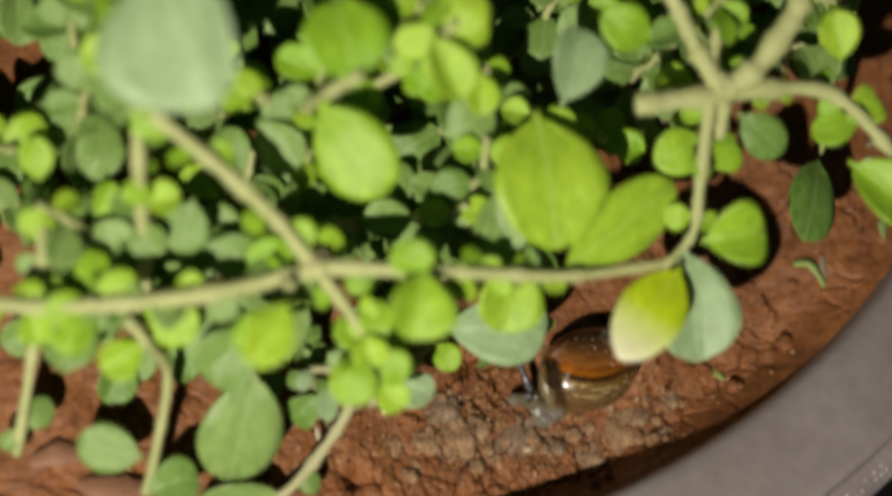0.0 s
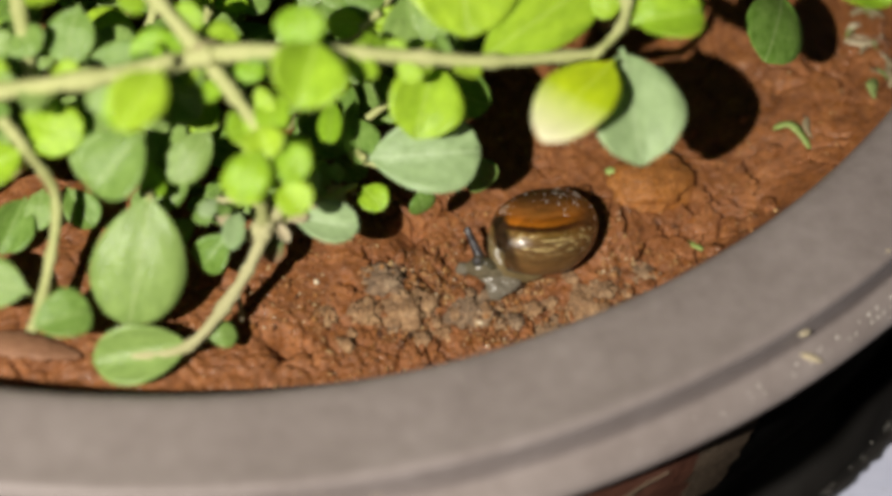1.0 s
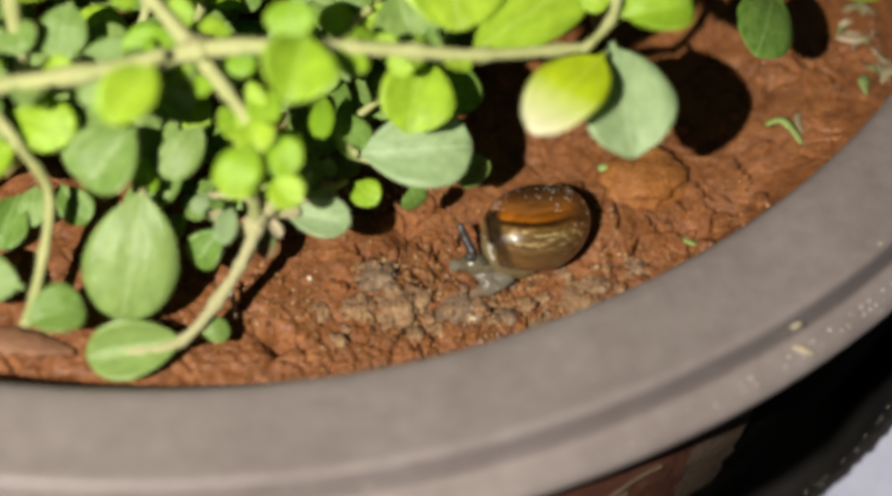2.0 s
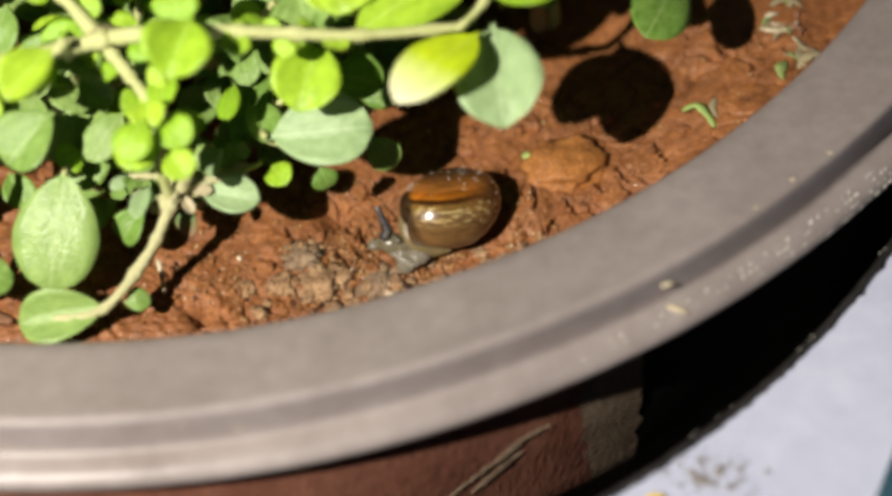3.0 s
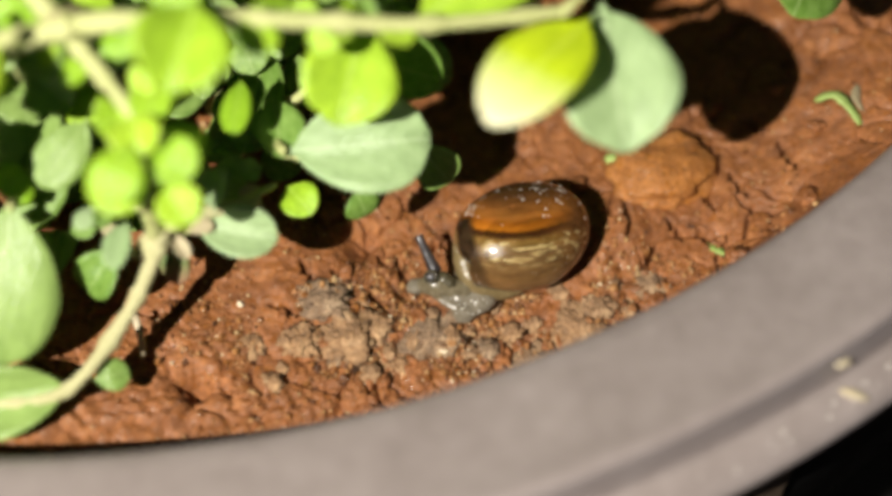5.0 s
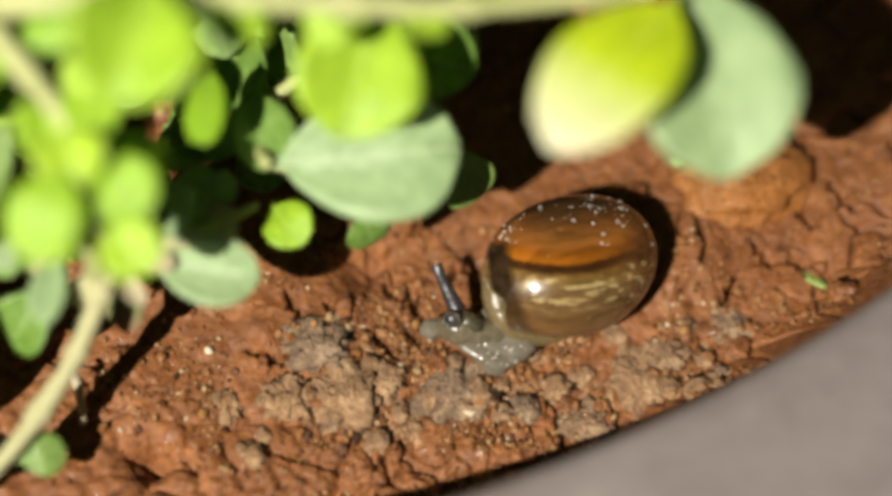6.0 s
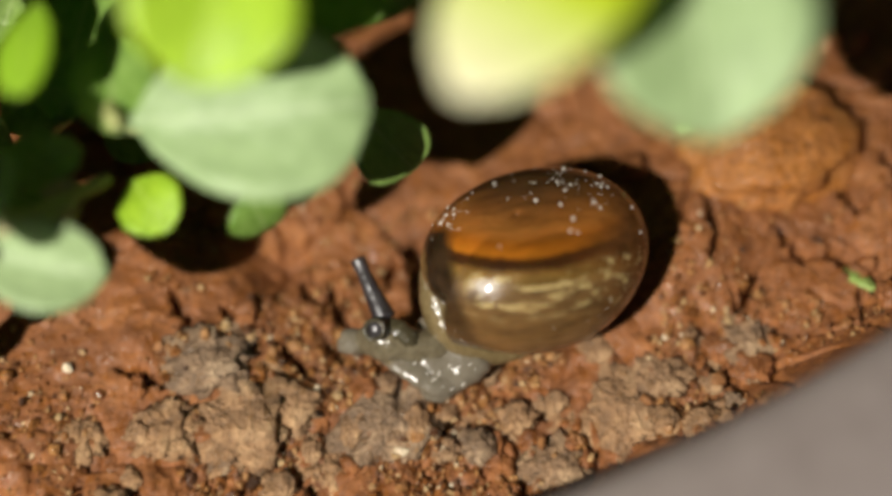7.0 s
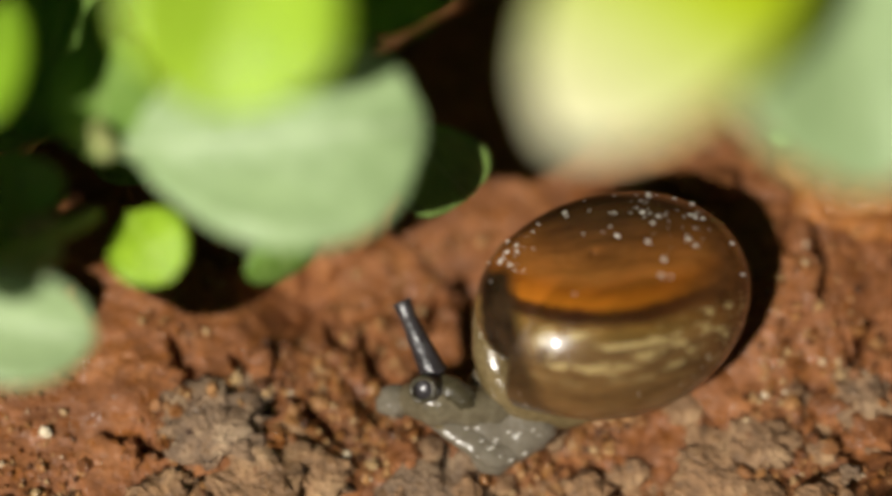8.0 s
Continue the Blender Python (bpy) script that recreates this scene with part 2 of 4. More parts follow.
def soil_relief(x, y):
    p = Vector((x, y, 0))
    crumbly = max(0.1, min(1.0, 0.45 - 0.75 * (y + 0.55) - 0.4 * max(0.0, x - 0.6) + 1.3 * noise.noise(p * 1.3)))
    z = 0.12 * noise.noise(p * 0.55) + 0.06 * noise.noise(p * 1.5 + Vector((5, 1, 2))) + 0.028 * noise.fractal(p * 3.6, 0.75, 2.1, 5)
    z += 0.11 * math.exp(-((x - 0.8) ** 2 + (y - 0.1) ** 2) / 0.3)
    z += (0.012 + 0.03 * crumbly) * abs(noise.noise(p * 5.5 + Vector((1, 7, 3))))
    near = noise.noise(p * 0.7 + Vector((2, 8, 1)))
    d, _ = noise.voronoi(p * 1.55 + 0.25 * Vector((noise.noise(p * 3), noise.noise(p * 3 + Vector((9, 0, 0))), 0)), distance_metric="DISTANCE", exponent=2.5)
    crack = max(0.0, 1 - (d[1] - d[0]) / 0.06)
    z -= 0.12 * crack * max(0, min(1, near * 2.6))
    warped = p * 2.3 + 0.5 * Vector((noise.noise(p * 2.2 + Vector((4, 4, 0))), noise.noise(p * 2.2 + Vector((0, 6, 6))), 0))
    d, _ = noise.voronoi(warped, distance_metric="DISTANCE", exponent=2.5)
    z -= 0.13 * max(0.0, 1 - (d[1] - d[0]) / 0.07) * max(0, min(1, crumbly * 0.5 - 0.15 + noise.noise(p * 1.1 + Vector((3, 3, 8))) * 2.6))
    for ax, ay, bx, by, wide in FISSURES:
        ux, uy = bx - ax, by - ay
        n2 = ux * ux + uy * uy
        t = max(0.0, min(1.0, ((x - ax) * ux + (y - ay) * uy) / n2))
        if abs(x - ax - t * ux) + abs(y - ay - t * uy) > 0.3:
            continue
        bend = 0.05 * noise.noise((t * 7, ax * 3, ay)) + 0.025 * noise.noise((t * 21, ay * 3, ax))
        off = ((x - ax) * -uy + (y - ay) * ux) / math.sqrt(n2) - bend
        over = max(0.0, abs(((x - ax) * ux + (y - ay) * uy) / n2 - 0.5) - 0.5) * math.sqrt(n2)
        w = 2.1 * wide * (0.35 + 0.65 * math.sin(math.pi * min(1, max(0, t * 0.9 + 0.05))))
        z -= 0.26 * max(0.0, 1 - (math.hypot(off, over) / w) ** 2)
    for px, py, pr, deep in ((-3.55, -1.38, 0.16, 0.28), (-1.75, 0.22, 0.2, 0.25), (-1.35, -0.42, 0.07, 0.14), (0.9, -0.55, 0.08, 0.12), (2.6, -0.3, 0.1, 0.15)):
        z -= deep * math.exp(-((x - px) ** 2 + (y - py) ** 2) / pr ** 2)
    d, _ = noise.voronoi(p * 4.3, distance_metric="DISTANCE", exponent=2.5)
    z += crumbly * 0.07 * (0.45 - d[0]) * max(0, min(1, 0.5 - near * 1.8))
    z -= crumbly * 0.045 * max(0.0, 1 - (d[1] - d[0]) / 0.10) * max(0, min(1, 0.5 + noise.noise(p * 0.9) * 2))
    z += crumbly * (0.02 * noise.fractal(p * 12, 0.7, 2.0, 3) + 0.035 * abs(noise.noise(p * 8 + Vector((4, 1, 1)))))
    return z * (1 - 0.9 * banked(x, y))


def build_soil():
    steps_x = ((-18, -8, 0.35), (-8, -2.7, 0.038), (-2.7, 2.3, 0.017), (2.3, 5.6, 0.034), (5.6, 10, 0.35))
    steps_y = ((-3.6, -1.75, 0.034), (-1.75, 0.95, 0.017), (0.95, 2.6, 0.034), (2.6, 23, 0.35))
    xs, ys = ([lo + k * gap for lo, hi, gap in steps for k in range(round((hi - lo) / gap))] for steps in (steps_x, steps_y))
    bm, grid = bmesh.new(), {}
    for i, x in enumerate(xs):
        for j, y in enumerate(ys):
            if math.hypot(x - AXIS[0], y - AXIS[1]) < 13.0:
                grid[i, j] = bm.verts.new((x, y, min(1.38, soil_height(x, y) + soil_relief(x, y))))
    for i, j in list(grid):
        q = [grid.get(k) for k in ((i, j), (i + 1, j), (i + 1, j + 1), (i, j + 1))]
        if all(q):
            bm.faces.new(q)
    tagged(part("soil", bm, SOIL), "cracked damp red-brown soil filling the pot", "soil", kind="structure")


def bowl_radius(a):
    """The bowl under the pot sits a little nearer the front than the pot: its radius about the pot's axis."""
    dx, dy = math.cos(a), math.sin(a)
    b = 0.49 * dx + 3.43 * dy
    r = -b + math.sqrt(b * b + 13.12 ** 2 - 0.49 ** 2 - 3.43 ** 2)
    return 14.6 + 0.5 * (r - 14.6 + math.sqrt((r - 14.6) ** 2 + 0.05))


def ring(profile, segments):
    """A wall round the pot that follows the bowl: profile as offsets from the bowl's radius and heights."""
    bm, rings = bmesh.new(), []
    for k in range(segments):
        a = 2 * math.pi * k / segments
        r = bowl_radius(a)
        rings.append([bm.verts.new((AXIS[0] + max(r + d, 0.01) * math.cos(a), AXIS[1] + max(r + d, 0.01) * math.sin(a), z)) for d, z in profile])
    for k in range(segments):
        r0, r1 = rings[k], rings[(k + 1) % segments]
        for i in range(len(profile) - 1):
            bm.faces.new((r0[i], r1[i], r1[i + 1], r0[i + 1]))
    return bm


def ragged_mud(part, pot, wall):
    """Red mud dried on the front of the pot's wall, with a pale end and a scrape."""
    def radius(z):
        for (r0, z0), (r1, z1) in zip(wall, wall[1:]):
            if z1 <= z <= z0:
                return r0 + (r1 - r0) * (z0 - z) / (z0 - z1)
        return wall[0][0]

    def at(deg, z, out):
        a = radians(deg)
        return (AXIS[0] + (radius(z) + out) * math.cos(a), AXIS[1] + (radius(z) + out) * math.sin(a), z)

    def streak(points):
        """A flat uneven smear lying on the wall."""
        bm, pairs = bmesh.new(), []
        n = (len(points) - 1) * 10
        for k in range(n + 1):
            t = k / 10
            i = min(int(t), len(points) - 2)
            p = Vector(points[i]).lerp(Vector(points[i + 1]), t - i)
            out = Vector((p.x - AXIS[0], p.y - AXIS[1], 0)).normalized()
            w = 0.15 * math.sin(math.pi * (k + 0.4) / (n + 0.8)) * (1 + 0.8 * noise.noise((k * 0.45, p.z, 3)))
            pairs.append([bm.verts.new(p + Vector((0, 0, d * w)) + out * o) for d, o in ((1, -0.012), (0.4, 0.012), (-0.4, 0.012), (-1, -0.012))])
        for a, b in zip(pairs, pairs[1:]):
            for i in range(3):
                bm.faces.new((a[i], a[i + 1], b[i + 1], b[i]))
        return bm

    levels = [0.86 - 0.25 * k for k in range(24)]
    for name, lo, hi, out, mat, label in (("mud_coat", -150, -64.6, 0.02, WALL, "dried red mud on the pot wall"), ("mud_stain", -66.6, -63.2, 0.03, PALE_MUD, "pale olive-beige stain on the pot wall")):
        bm = lathe([(radius(z) + out, z) for z in levels], AXIS, 200 if lo < -100 else 40, 0, (lo, hi))
        for v in bm.verts:
            a = math.degrees(math.atan2(v.co.y - AXIS[1], v.co.x - AXIS[0]))
            push = radians(0.8 * noise.noise((v.co.z * 1.3, a * 0.2, 2)) + 0.5 * noise.noise((v.co.z * 4, 1, 2)) - 0.25 * (v.co.z + 0.5)) * (1 if out > 0.025 or a > -70 else 0)
            d = Matrix.Rotation(push, 3, "Z") @ Vector((v.co.x - AXIS[0], v.co.y - AXIS[1], 0))
            v.co.x, v.co.y = AXIS[0] + d.x, AXIS[1] + d.y
        part(name, bm, mat, pot, label)
    for spots in (((-68.6, -0.15), (-70.0, -0.25), (-71.2, -0.5), (-72.6, -0.75), (-74.6, -1.2)), ((-70.2, -0.55), (-71.6, -0.85), (-73.0, -1.2))):
        part("scrape", streak([at(d, z, 0.024) for d, z in spots]), PALE_MUD, pot, "pale scrape across the mud")


def build_pot():
    pot = thing("flower_pot", (*AXIS, -6.4), "large round dusty grey plastic flower pot with a stepped rim", "flower pot")
    rim = [(12.55, -1.6), (12.65, 0.4), (12.74, 1.30), (12.80, 1.42), (12.88, 1.475), (13.05, 1.51), (13.6, 1.60), (14.0, 1.69), (14.09, 1.722), (14.15, 1.722), (14.185, 1.70), (14.20, 1.65),
           (14.215, 1.50), (14.23, 1.28), (14.25, 1.205), (14.29, 1.18), (14.35, 1.175), (14.44, 1.17), (14.53, 1.15), (14.60, 1.11), (14.65, 1.05), (14.66, 0.985), (14.64, 0.95), (14.58, 0.92), (14.5, 0.91), (14.44, 0.91), (14.3, 0.91)]
    part("rim", lathe(rim, AXIS, 256, 0.004), RIM, pot, "grey rim with a raised outer bead, dusty and scuffed")
    # the near-black colour holds the shade under the rim; the mud covers the lit front
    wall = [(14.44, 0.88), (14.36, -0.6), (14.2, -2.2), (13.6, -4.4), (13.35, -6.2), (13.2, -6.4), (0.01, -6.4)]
    part("wall", lathe(wall, AXIS, 160), SHADED_WALL, pot, "outer wall under the rim, its shade put into the black colour")
    ragged_mud(part, pot, wall)
    tub = thing("plant_bowl", (*AXIS, -6.9), "black plastic bowl holding the pot, speckled with pale dust", "bowl")
    part("inner_wall", ring([(-0.14, 0.34), (-0.24, -0.1), (-0.34, -1.4), (-0.5, -3.6), (-0.8, -6.45), (-1.2, -6.6), (-14, -6.6)], 240), CHARCOAL, tub)
    ragged = ring([(-0.14, 0.34), (-0.07, 0.48), (-0.03, 0.53), (0.0, 0.5), (0.01, 0.42), (-0.08, 0.2)], 900)
    for v in ragged.verts:
        d = Vector((v.co.x - AXIS[0], v.co.y - AXIS[1], 0))
        if v.co.z > 0.4:
            v.co += d.normalized() * (0.04 * noise.fractal(v.co * 5.0, 0.6, 2.0, 3) + 0.08 * max(0.0, noise.noise(v.co * 10)))
    part("lip", ragged, CHARCOAL, tub, "black bowl lip with a ragged dusty edge")
    part("outer_wall", ring([(-0.08, 0.2), (-0.12, -0.2), (-0.4, -3.6), (-0.7, -6.9), (-14, -6.9)], 240), CHARCOAL, tub)
    flecks = bmesh.new()
    rng = random.Random(11)
    for k in range(150):
        a, size = radians(rng.uniform(-90, -25)), rng.uniform(0.003, 0.009)
        if k % 3:
            z = 0.34 - 1.5 * rng.random() ** 2
            d = -0.14 - 0.1 * min(1, (0.34 - z) / 0.44) - 0.1 * max(0, (-0.1 - z) / 1.3) - 0.005
        else:
            d, z = rng.uniform(-0.13, -0.02), 0.5
        r = bowl_radius(a) + d
        bit = lump((AXIS[0] + r * math.cos(a), AXIS[1] + r * math.sin(a), z), (size * rng.uniform(1, 2), size, size), rng.uniform(0, 3), 0.3, k, 1)
        me = bpy.data.meshes.new("bit")
        bit.to_mesh(me)
        bit.free()
        flecks.from_mesh(me)
        bpy.data.meshes.remove(me)
    tagged(part("dust", flecks, GRIT, tub, "white specks of dust"), kind="stuff")
    bm = bmesh.new()
    r = 3000
    q = [bm.verts.new((x, y, -6.94)) for x, y in ((-r, -r), (r, -r), (r, r), (-r, r))]
    bm.faces.new(q)
    tagged(part("ground", bm, WHITE), "pale bluish white painted floor", "floor", kind="structure")
    ledge = ring([(-0.6, -6.93), (-0.32, -3.6), (-0.08, -0.2), (-0.02, 0.3), (0.015, 0.44), (0.05, 0.46), (1.5, 0.46), (6, 0.46), (20, 0.46), (20.2, 0.3), (20.2, -6.93)], 240)
    tagged(part("ledge", ledge, WHITE), "white painted ledge with a round hollow for the pot", "ledge", kind="structure")


build_soil()
build_pot()


# ---- the snail ----
SHELL_AT, SHELL_MID = Vector((-0.07, -0.16, 0.34)), Vector((-0.20, -0.195, 0.34))
ACROSS, UPWARD = Vector((0.996, -0.089, 0.017)), Vector((0.071, 0.882, 0.467))  # the directions that the shell colours follow


def mat_shell():
    m, nt, b = material("glossy_brown_shell")
    co = coords(nt)
    def calc(op, a, b_=None, c_=None):
        n = nt.nodes.new("ShaderNodeMath")
        n.operation = op
        for k, v in enumerate((a, b_, c_)):
            if v is None:
                continue
            if isinstance(v, (int, float)):
                n.inputs[k].default_value = v
            else:
                nt.links.new(v, n.inputs[k])
        return n.outputs[0]

    def along(v):
        n = nt.nodes.new("ShaderNodeVectorMath")
        n.operation = "DOT_PRODUCT"
        nt.links.new(co, n.inputs[0])
        n.inputs[1].default_value = Vector(v) * 100
        return n.outputs["Value"]

    def mask(value, stops):
        return ramp(nt, value, [(pos, (v,) * 3) for pos, v in stops])

    warp = calc("MULTIPLY_ADD", noisy(nt, 420, 4, 0.65, co), 0.12, -0.06)
    x, y = calc("ADD", along(ACROSS), 0.0), calc("ADD", along(UPWARD), 0.0)
    # height over the bowed lower edge of the amber zone
    bow = calc("ADD", calc("MULTIPLY", calc("POWER", calc("MAXIMUM", calc("ADD", x, 0.2), 0.0), 2.0), 0.33),
               calc("MULTIPLY", calc("POWER", calc("MAXIMUM", calc("SUBTRACT", -0.2, x), 0.0), 2.0), 0.5))
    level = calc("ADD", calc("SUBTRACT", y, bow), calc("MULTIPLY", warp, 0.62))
    # the last stops darken the amber, putting the shell top's shade into the colour
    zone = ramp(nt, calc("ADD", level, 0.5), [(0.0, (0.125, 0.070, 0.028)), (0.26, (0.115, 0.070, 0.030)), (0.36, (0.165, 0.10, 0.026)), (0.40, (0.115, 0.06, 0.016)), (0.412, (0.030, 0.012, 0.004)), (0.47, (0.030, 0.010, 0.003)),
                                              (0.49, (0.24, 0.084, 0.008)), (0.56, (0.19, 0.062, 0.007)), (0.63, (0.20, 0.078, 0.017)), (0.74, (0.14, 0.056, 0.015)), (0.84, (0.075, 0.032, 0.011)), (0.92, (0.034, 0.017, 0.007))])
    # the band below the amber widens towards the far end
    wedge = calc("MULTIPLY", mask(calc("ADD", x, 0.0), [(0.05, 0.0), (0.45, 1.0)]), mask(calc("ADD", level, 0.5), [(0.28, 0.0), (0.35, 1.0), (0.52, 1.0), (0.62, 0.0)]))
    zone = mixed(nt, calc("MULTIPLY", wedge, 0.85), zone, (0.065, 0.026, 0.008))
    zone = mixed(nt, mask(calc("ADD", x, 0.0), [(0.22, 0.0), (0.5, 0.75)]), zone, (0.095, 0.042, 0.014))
    # dark curved band behind the shell mouth and the olive mantle before it
    curve = calc("MULTIPLY", calc("POWER", calc("ABSOLUTE", calc("ADD", y, -0.12)), 2.0), -0.42)
    mouth = calc("ADD", calc("ADD", x, curve), calc("ADD", calc("MULTIPLY", warp, 0.4), 1.0))
    upper = mask(calc("ADD", y, 0.6), [(0.02, 0.35), (0.30, 0.85), (0.42, 1.0), (0.74, 1.0), (0.80, 0.2)])
    zone = mixed(nt, calc("MULTIPLY", upper, mask(mouth, [(0.24, 0.0), (0.275, 1.0), (0.385, 1.0), (0.46, 0.0)])), zone, (0.022, 0.013, 0.007))
    zone = mixed(nt, mask(mouth, [(0.22, 0.9), (0.265, 0.0)]), zone, (0.17, 0.125, 0.05))
    st = nt.nodes.new("ShaderNodeMapping")
    st.inputs["Scale"].default_value = (130, 640, 640)
    st.inputs["Rotation"].default_value = (0, 0, -0.2)
    nt.links.new(co, st.inputs[0])
    streak = noisy(nt, 1.0, 4, 0.7, st.outputs[0])
    c = mixed(nt, 0.6, zone, ramp(nt, streak, [(0.36, (0.22, 0.19, 0.13)), (0.62, (0.95, 0.86, 0.68))]), "OVERLAY")
    # fine growth lines below the band, their pale gold shine put into the colour
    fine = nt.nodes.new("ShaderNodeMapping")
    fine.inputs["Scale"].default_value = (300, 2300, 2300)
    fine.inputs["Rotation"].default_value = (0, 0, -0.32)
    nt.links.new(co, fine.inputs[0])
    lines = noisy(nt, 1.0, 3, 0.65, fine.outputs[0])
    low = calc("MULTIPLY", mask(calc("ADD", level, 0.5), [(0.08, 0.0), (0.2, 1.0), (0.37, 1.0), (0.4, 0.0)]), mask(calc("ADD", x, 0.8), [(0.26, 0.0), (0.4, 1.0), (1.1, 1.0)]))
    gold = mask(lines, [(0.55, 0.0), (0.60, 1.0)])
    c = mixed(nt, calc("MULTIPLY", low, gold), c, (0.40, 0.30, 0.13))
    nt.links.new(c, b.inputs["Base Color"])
    b.inputs["Roughness"].default_value = 0.24
    b.inputs["Coat Weight"].default_value = 0.45
    b.inputs["Specular IOR Level"].default_value = 0.2
    b.inputs["Coat Roughness"].default_value = 0.04
    b.inputs["Subsurface Weight"].default_value = 0.15
    b.inputs["Subsurface Radius"].default_value = (0.002, 0.0008, 0.0003)
    b.inputs["Subsurface Scale"].default_value = 0.3
    bumped(nt, b, mixed(nt, 0.5, streak, lines), 0.3, 0.0004)
    return m


def mat_flesh(name, a, b_, gloss=0.2, wet=0.35):
    m, nt, b = material(name)
    n1, n2 = noisy(nt, 500, 4), noisy(nt, 2600, 2)
    nt.links.new(mixed(nt, 0.4, ramp(nt, n1, [(0.35, a), (0.65, b_)]), ramp(nt, n2, [(0.35, a), (0.65, b_)])), b.inputs["Base Color"])
    b.inputs["Roughness"].default_value = gloss
    b.inputs["Coat Weight"].default_value = wet * 0.4
    b.inputs["Coat Roughness"].default_value = 0.08
    b.inputs["Subsurface Weight"].default_value = 0.2
    b.inputs["Subsurface Radius"].default_value = (0.001, 0.0008, 0.0006)
    b.inputs["Subsurface Scale"].default_value = 0.3
    bumped(nt, b, noisy(nt, 1500, 3, 0.6), wet, 0.0003)
    return m


def shell_mesh():
    """A low coiled shell: a round tube wound clockwise outwards about an upright axis."""
    bm = bmesh.new()
    turns, sides, steps = 4.0, 36, 200
    grow = math.log(1.55) / (2 * math.pi)
    end = radians(215)
    rings = []
    for i in range(steps + 1):
        back = (steps - i) / steps * turns * 2 * math.pi
        s = math.exp(-grow * back)
        s *= 1 - 0.17 * max(0.0, 1 - back / radians(80)) ** 2 * (3 - 2 * max(0.0, 1 - back / radians(80)))
        a = end + back
        c = Vector((0.30 * s * math.cos(a), 0.30 * s * math.sin(a), 0.45 * (1 - s)))
        out = Vector((math.cos(a), math.sin(a), 0))
        rx, rz = 0.52 * s, 0.46 * s
        ring = []
        for k in range(sides):
            w = 2 * math.pi * k / sides
            ring.append(bm.verts.new(c + out * rx * math.cos(w) + Vector((0, 0, rz * math.sin(w)))))
        rings.append(ring)
    for r0, r1 in zip(rings, rings[1:]):
        for k in range(sides):
            bm.faces.new((r0[k], r1[k], r1[(k + 1) % sides], r0[(k + 1) % sides]))
    bmesh.ops.contextual_create(bm, geom=rings[0])
    return bm


def build_snail():
    flesh = mat_flesh("grey_snail_flesh", (0.09, 0.072, 0.042), (0.18, 0.15, 0.095), 0.2, 0.35)
    pale = mat_flesh("pale_snail_flesh", (0.14, 0.118, 0.084), (0.19, 0.165, 0.125), 0.2, 0.3)
    dark = mat_flesh("dark_tentacle", (0.016, 0.014, 0.016), (0.055, 0.048, 0.05), 0.3, 0.5)
    ring_mat = mat_flesh("dull_eye_ring", (0.035, 0.03, 0.016), (0.075, 0.062, 0.034), 0.22, 0.6)
    collar_mat = mat_flesh("olive_mantle", (0.11, 0.078, 0.032), (0.21, 0.155, 0.075), 0.22, 0.5)
    snail = thing("snail", (-0.1, -0.14, -0.15), "small snail with a glossy translucent brown shell creeping over soil", "snail")
    bm = shell_mesh()
    turn = Euler((radians(-14), radians(-4), radians(15.8))).to_matrix()
    for v in bm.verts:
        v.co = turn @ Vector((v.co.x * 1.128, v.co.y * 0.85, v.co.z * 1.06)) + SHELL_MID
    tree = BVHTree.FromBMesh(bm)
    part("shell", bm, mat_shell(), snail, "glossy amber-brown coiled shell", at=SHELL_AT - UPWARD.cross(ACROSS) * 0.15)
    rng = random.Random(5)
    grit = bmesh.new()
    aim = UPWARD.cross(ACROSS)
    for k in range(230):
        if k < 145:
            p, q = rng.gauss(0.22, 0.24), rng.gauss(0.44, 0.09)
        elif k < 195:
            p, q = rng.gauss(-0.6, 0.07), rng.gauss(0.33, 0.10)
        else:
            p, q = rng.uniform(-0.7, 0.7), rng.uniform(-0.5, 0.5)
        spot, facing, _, _ = tree.ray_cast(SHELL_AT + ACROSS * p + UPWARD * q - aim * 3, aim)
        if spot is None:
            continue
        r = rng.choice((0.004, 0.004, 0.005, 0.006, 0.007, 0.011))
        bit = lump(spot + facing * 0.003, (r * rng.uniform(1, 2.2), r, r * 0.7), rng.uniform(0, 3), 0.25, k, 1)
        me = bpy.data.meshes.new("bit")
        bit.to_mesh(me)
        bit.free()
        grit.from_mesh(me)
        bpy.data.meshes.remove(me)
    part("grit", grit, GRIT, snail, "pale grit stuck to the shell")
    bm = tube([(-0.62, 0.18, 0.38), (-0.70, 0.01, 0.36), (-0.74, -0.18, 0.31), (-0.74, -0.36, 0.24), (-0.69, -0.49, 0.16), (-0.56, -0.57, 0.07), (-0.38, -0.60, 0.0), (-0.16, -0.58, 0.0)], [0.05, 0.085, 0.105, 0.12, 0.12, 0.105, 0.085, 0.03], 16, 8, knob=0.03)
    part("mantle_collar", bm, collar_mat, snail, "olive mantle edge lining the shell mouth")
    # sparkles of the wet skin, modelled as tiny pale beads
    wet = bmesh.new()
    ridge = [Vector(p) for p in ((-0.70, 0.01, 0.36), (-0.74, -0.18, 0.31), (-0.74, -0.36, 0.24), (-0.69, -0.49, 0.16), (-0.56, -0.57, 0.07))]
    for k in range(26):
        t = rng.uniform(0, 3.99)
        p = ridge[int(t)].lerp(ridge[int(t) + 1], t % 1)
        side = Vector((-0.5, -0.45, 0.75)).normalized() + 0.6 * Vector((rng.uniform(-1, 1), rng.uniform(-1, 1), 0))
        r = rng.uniform(0.004, 0.009)
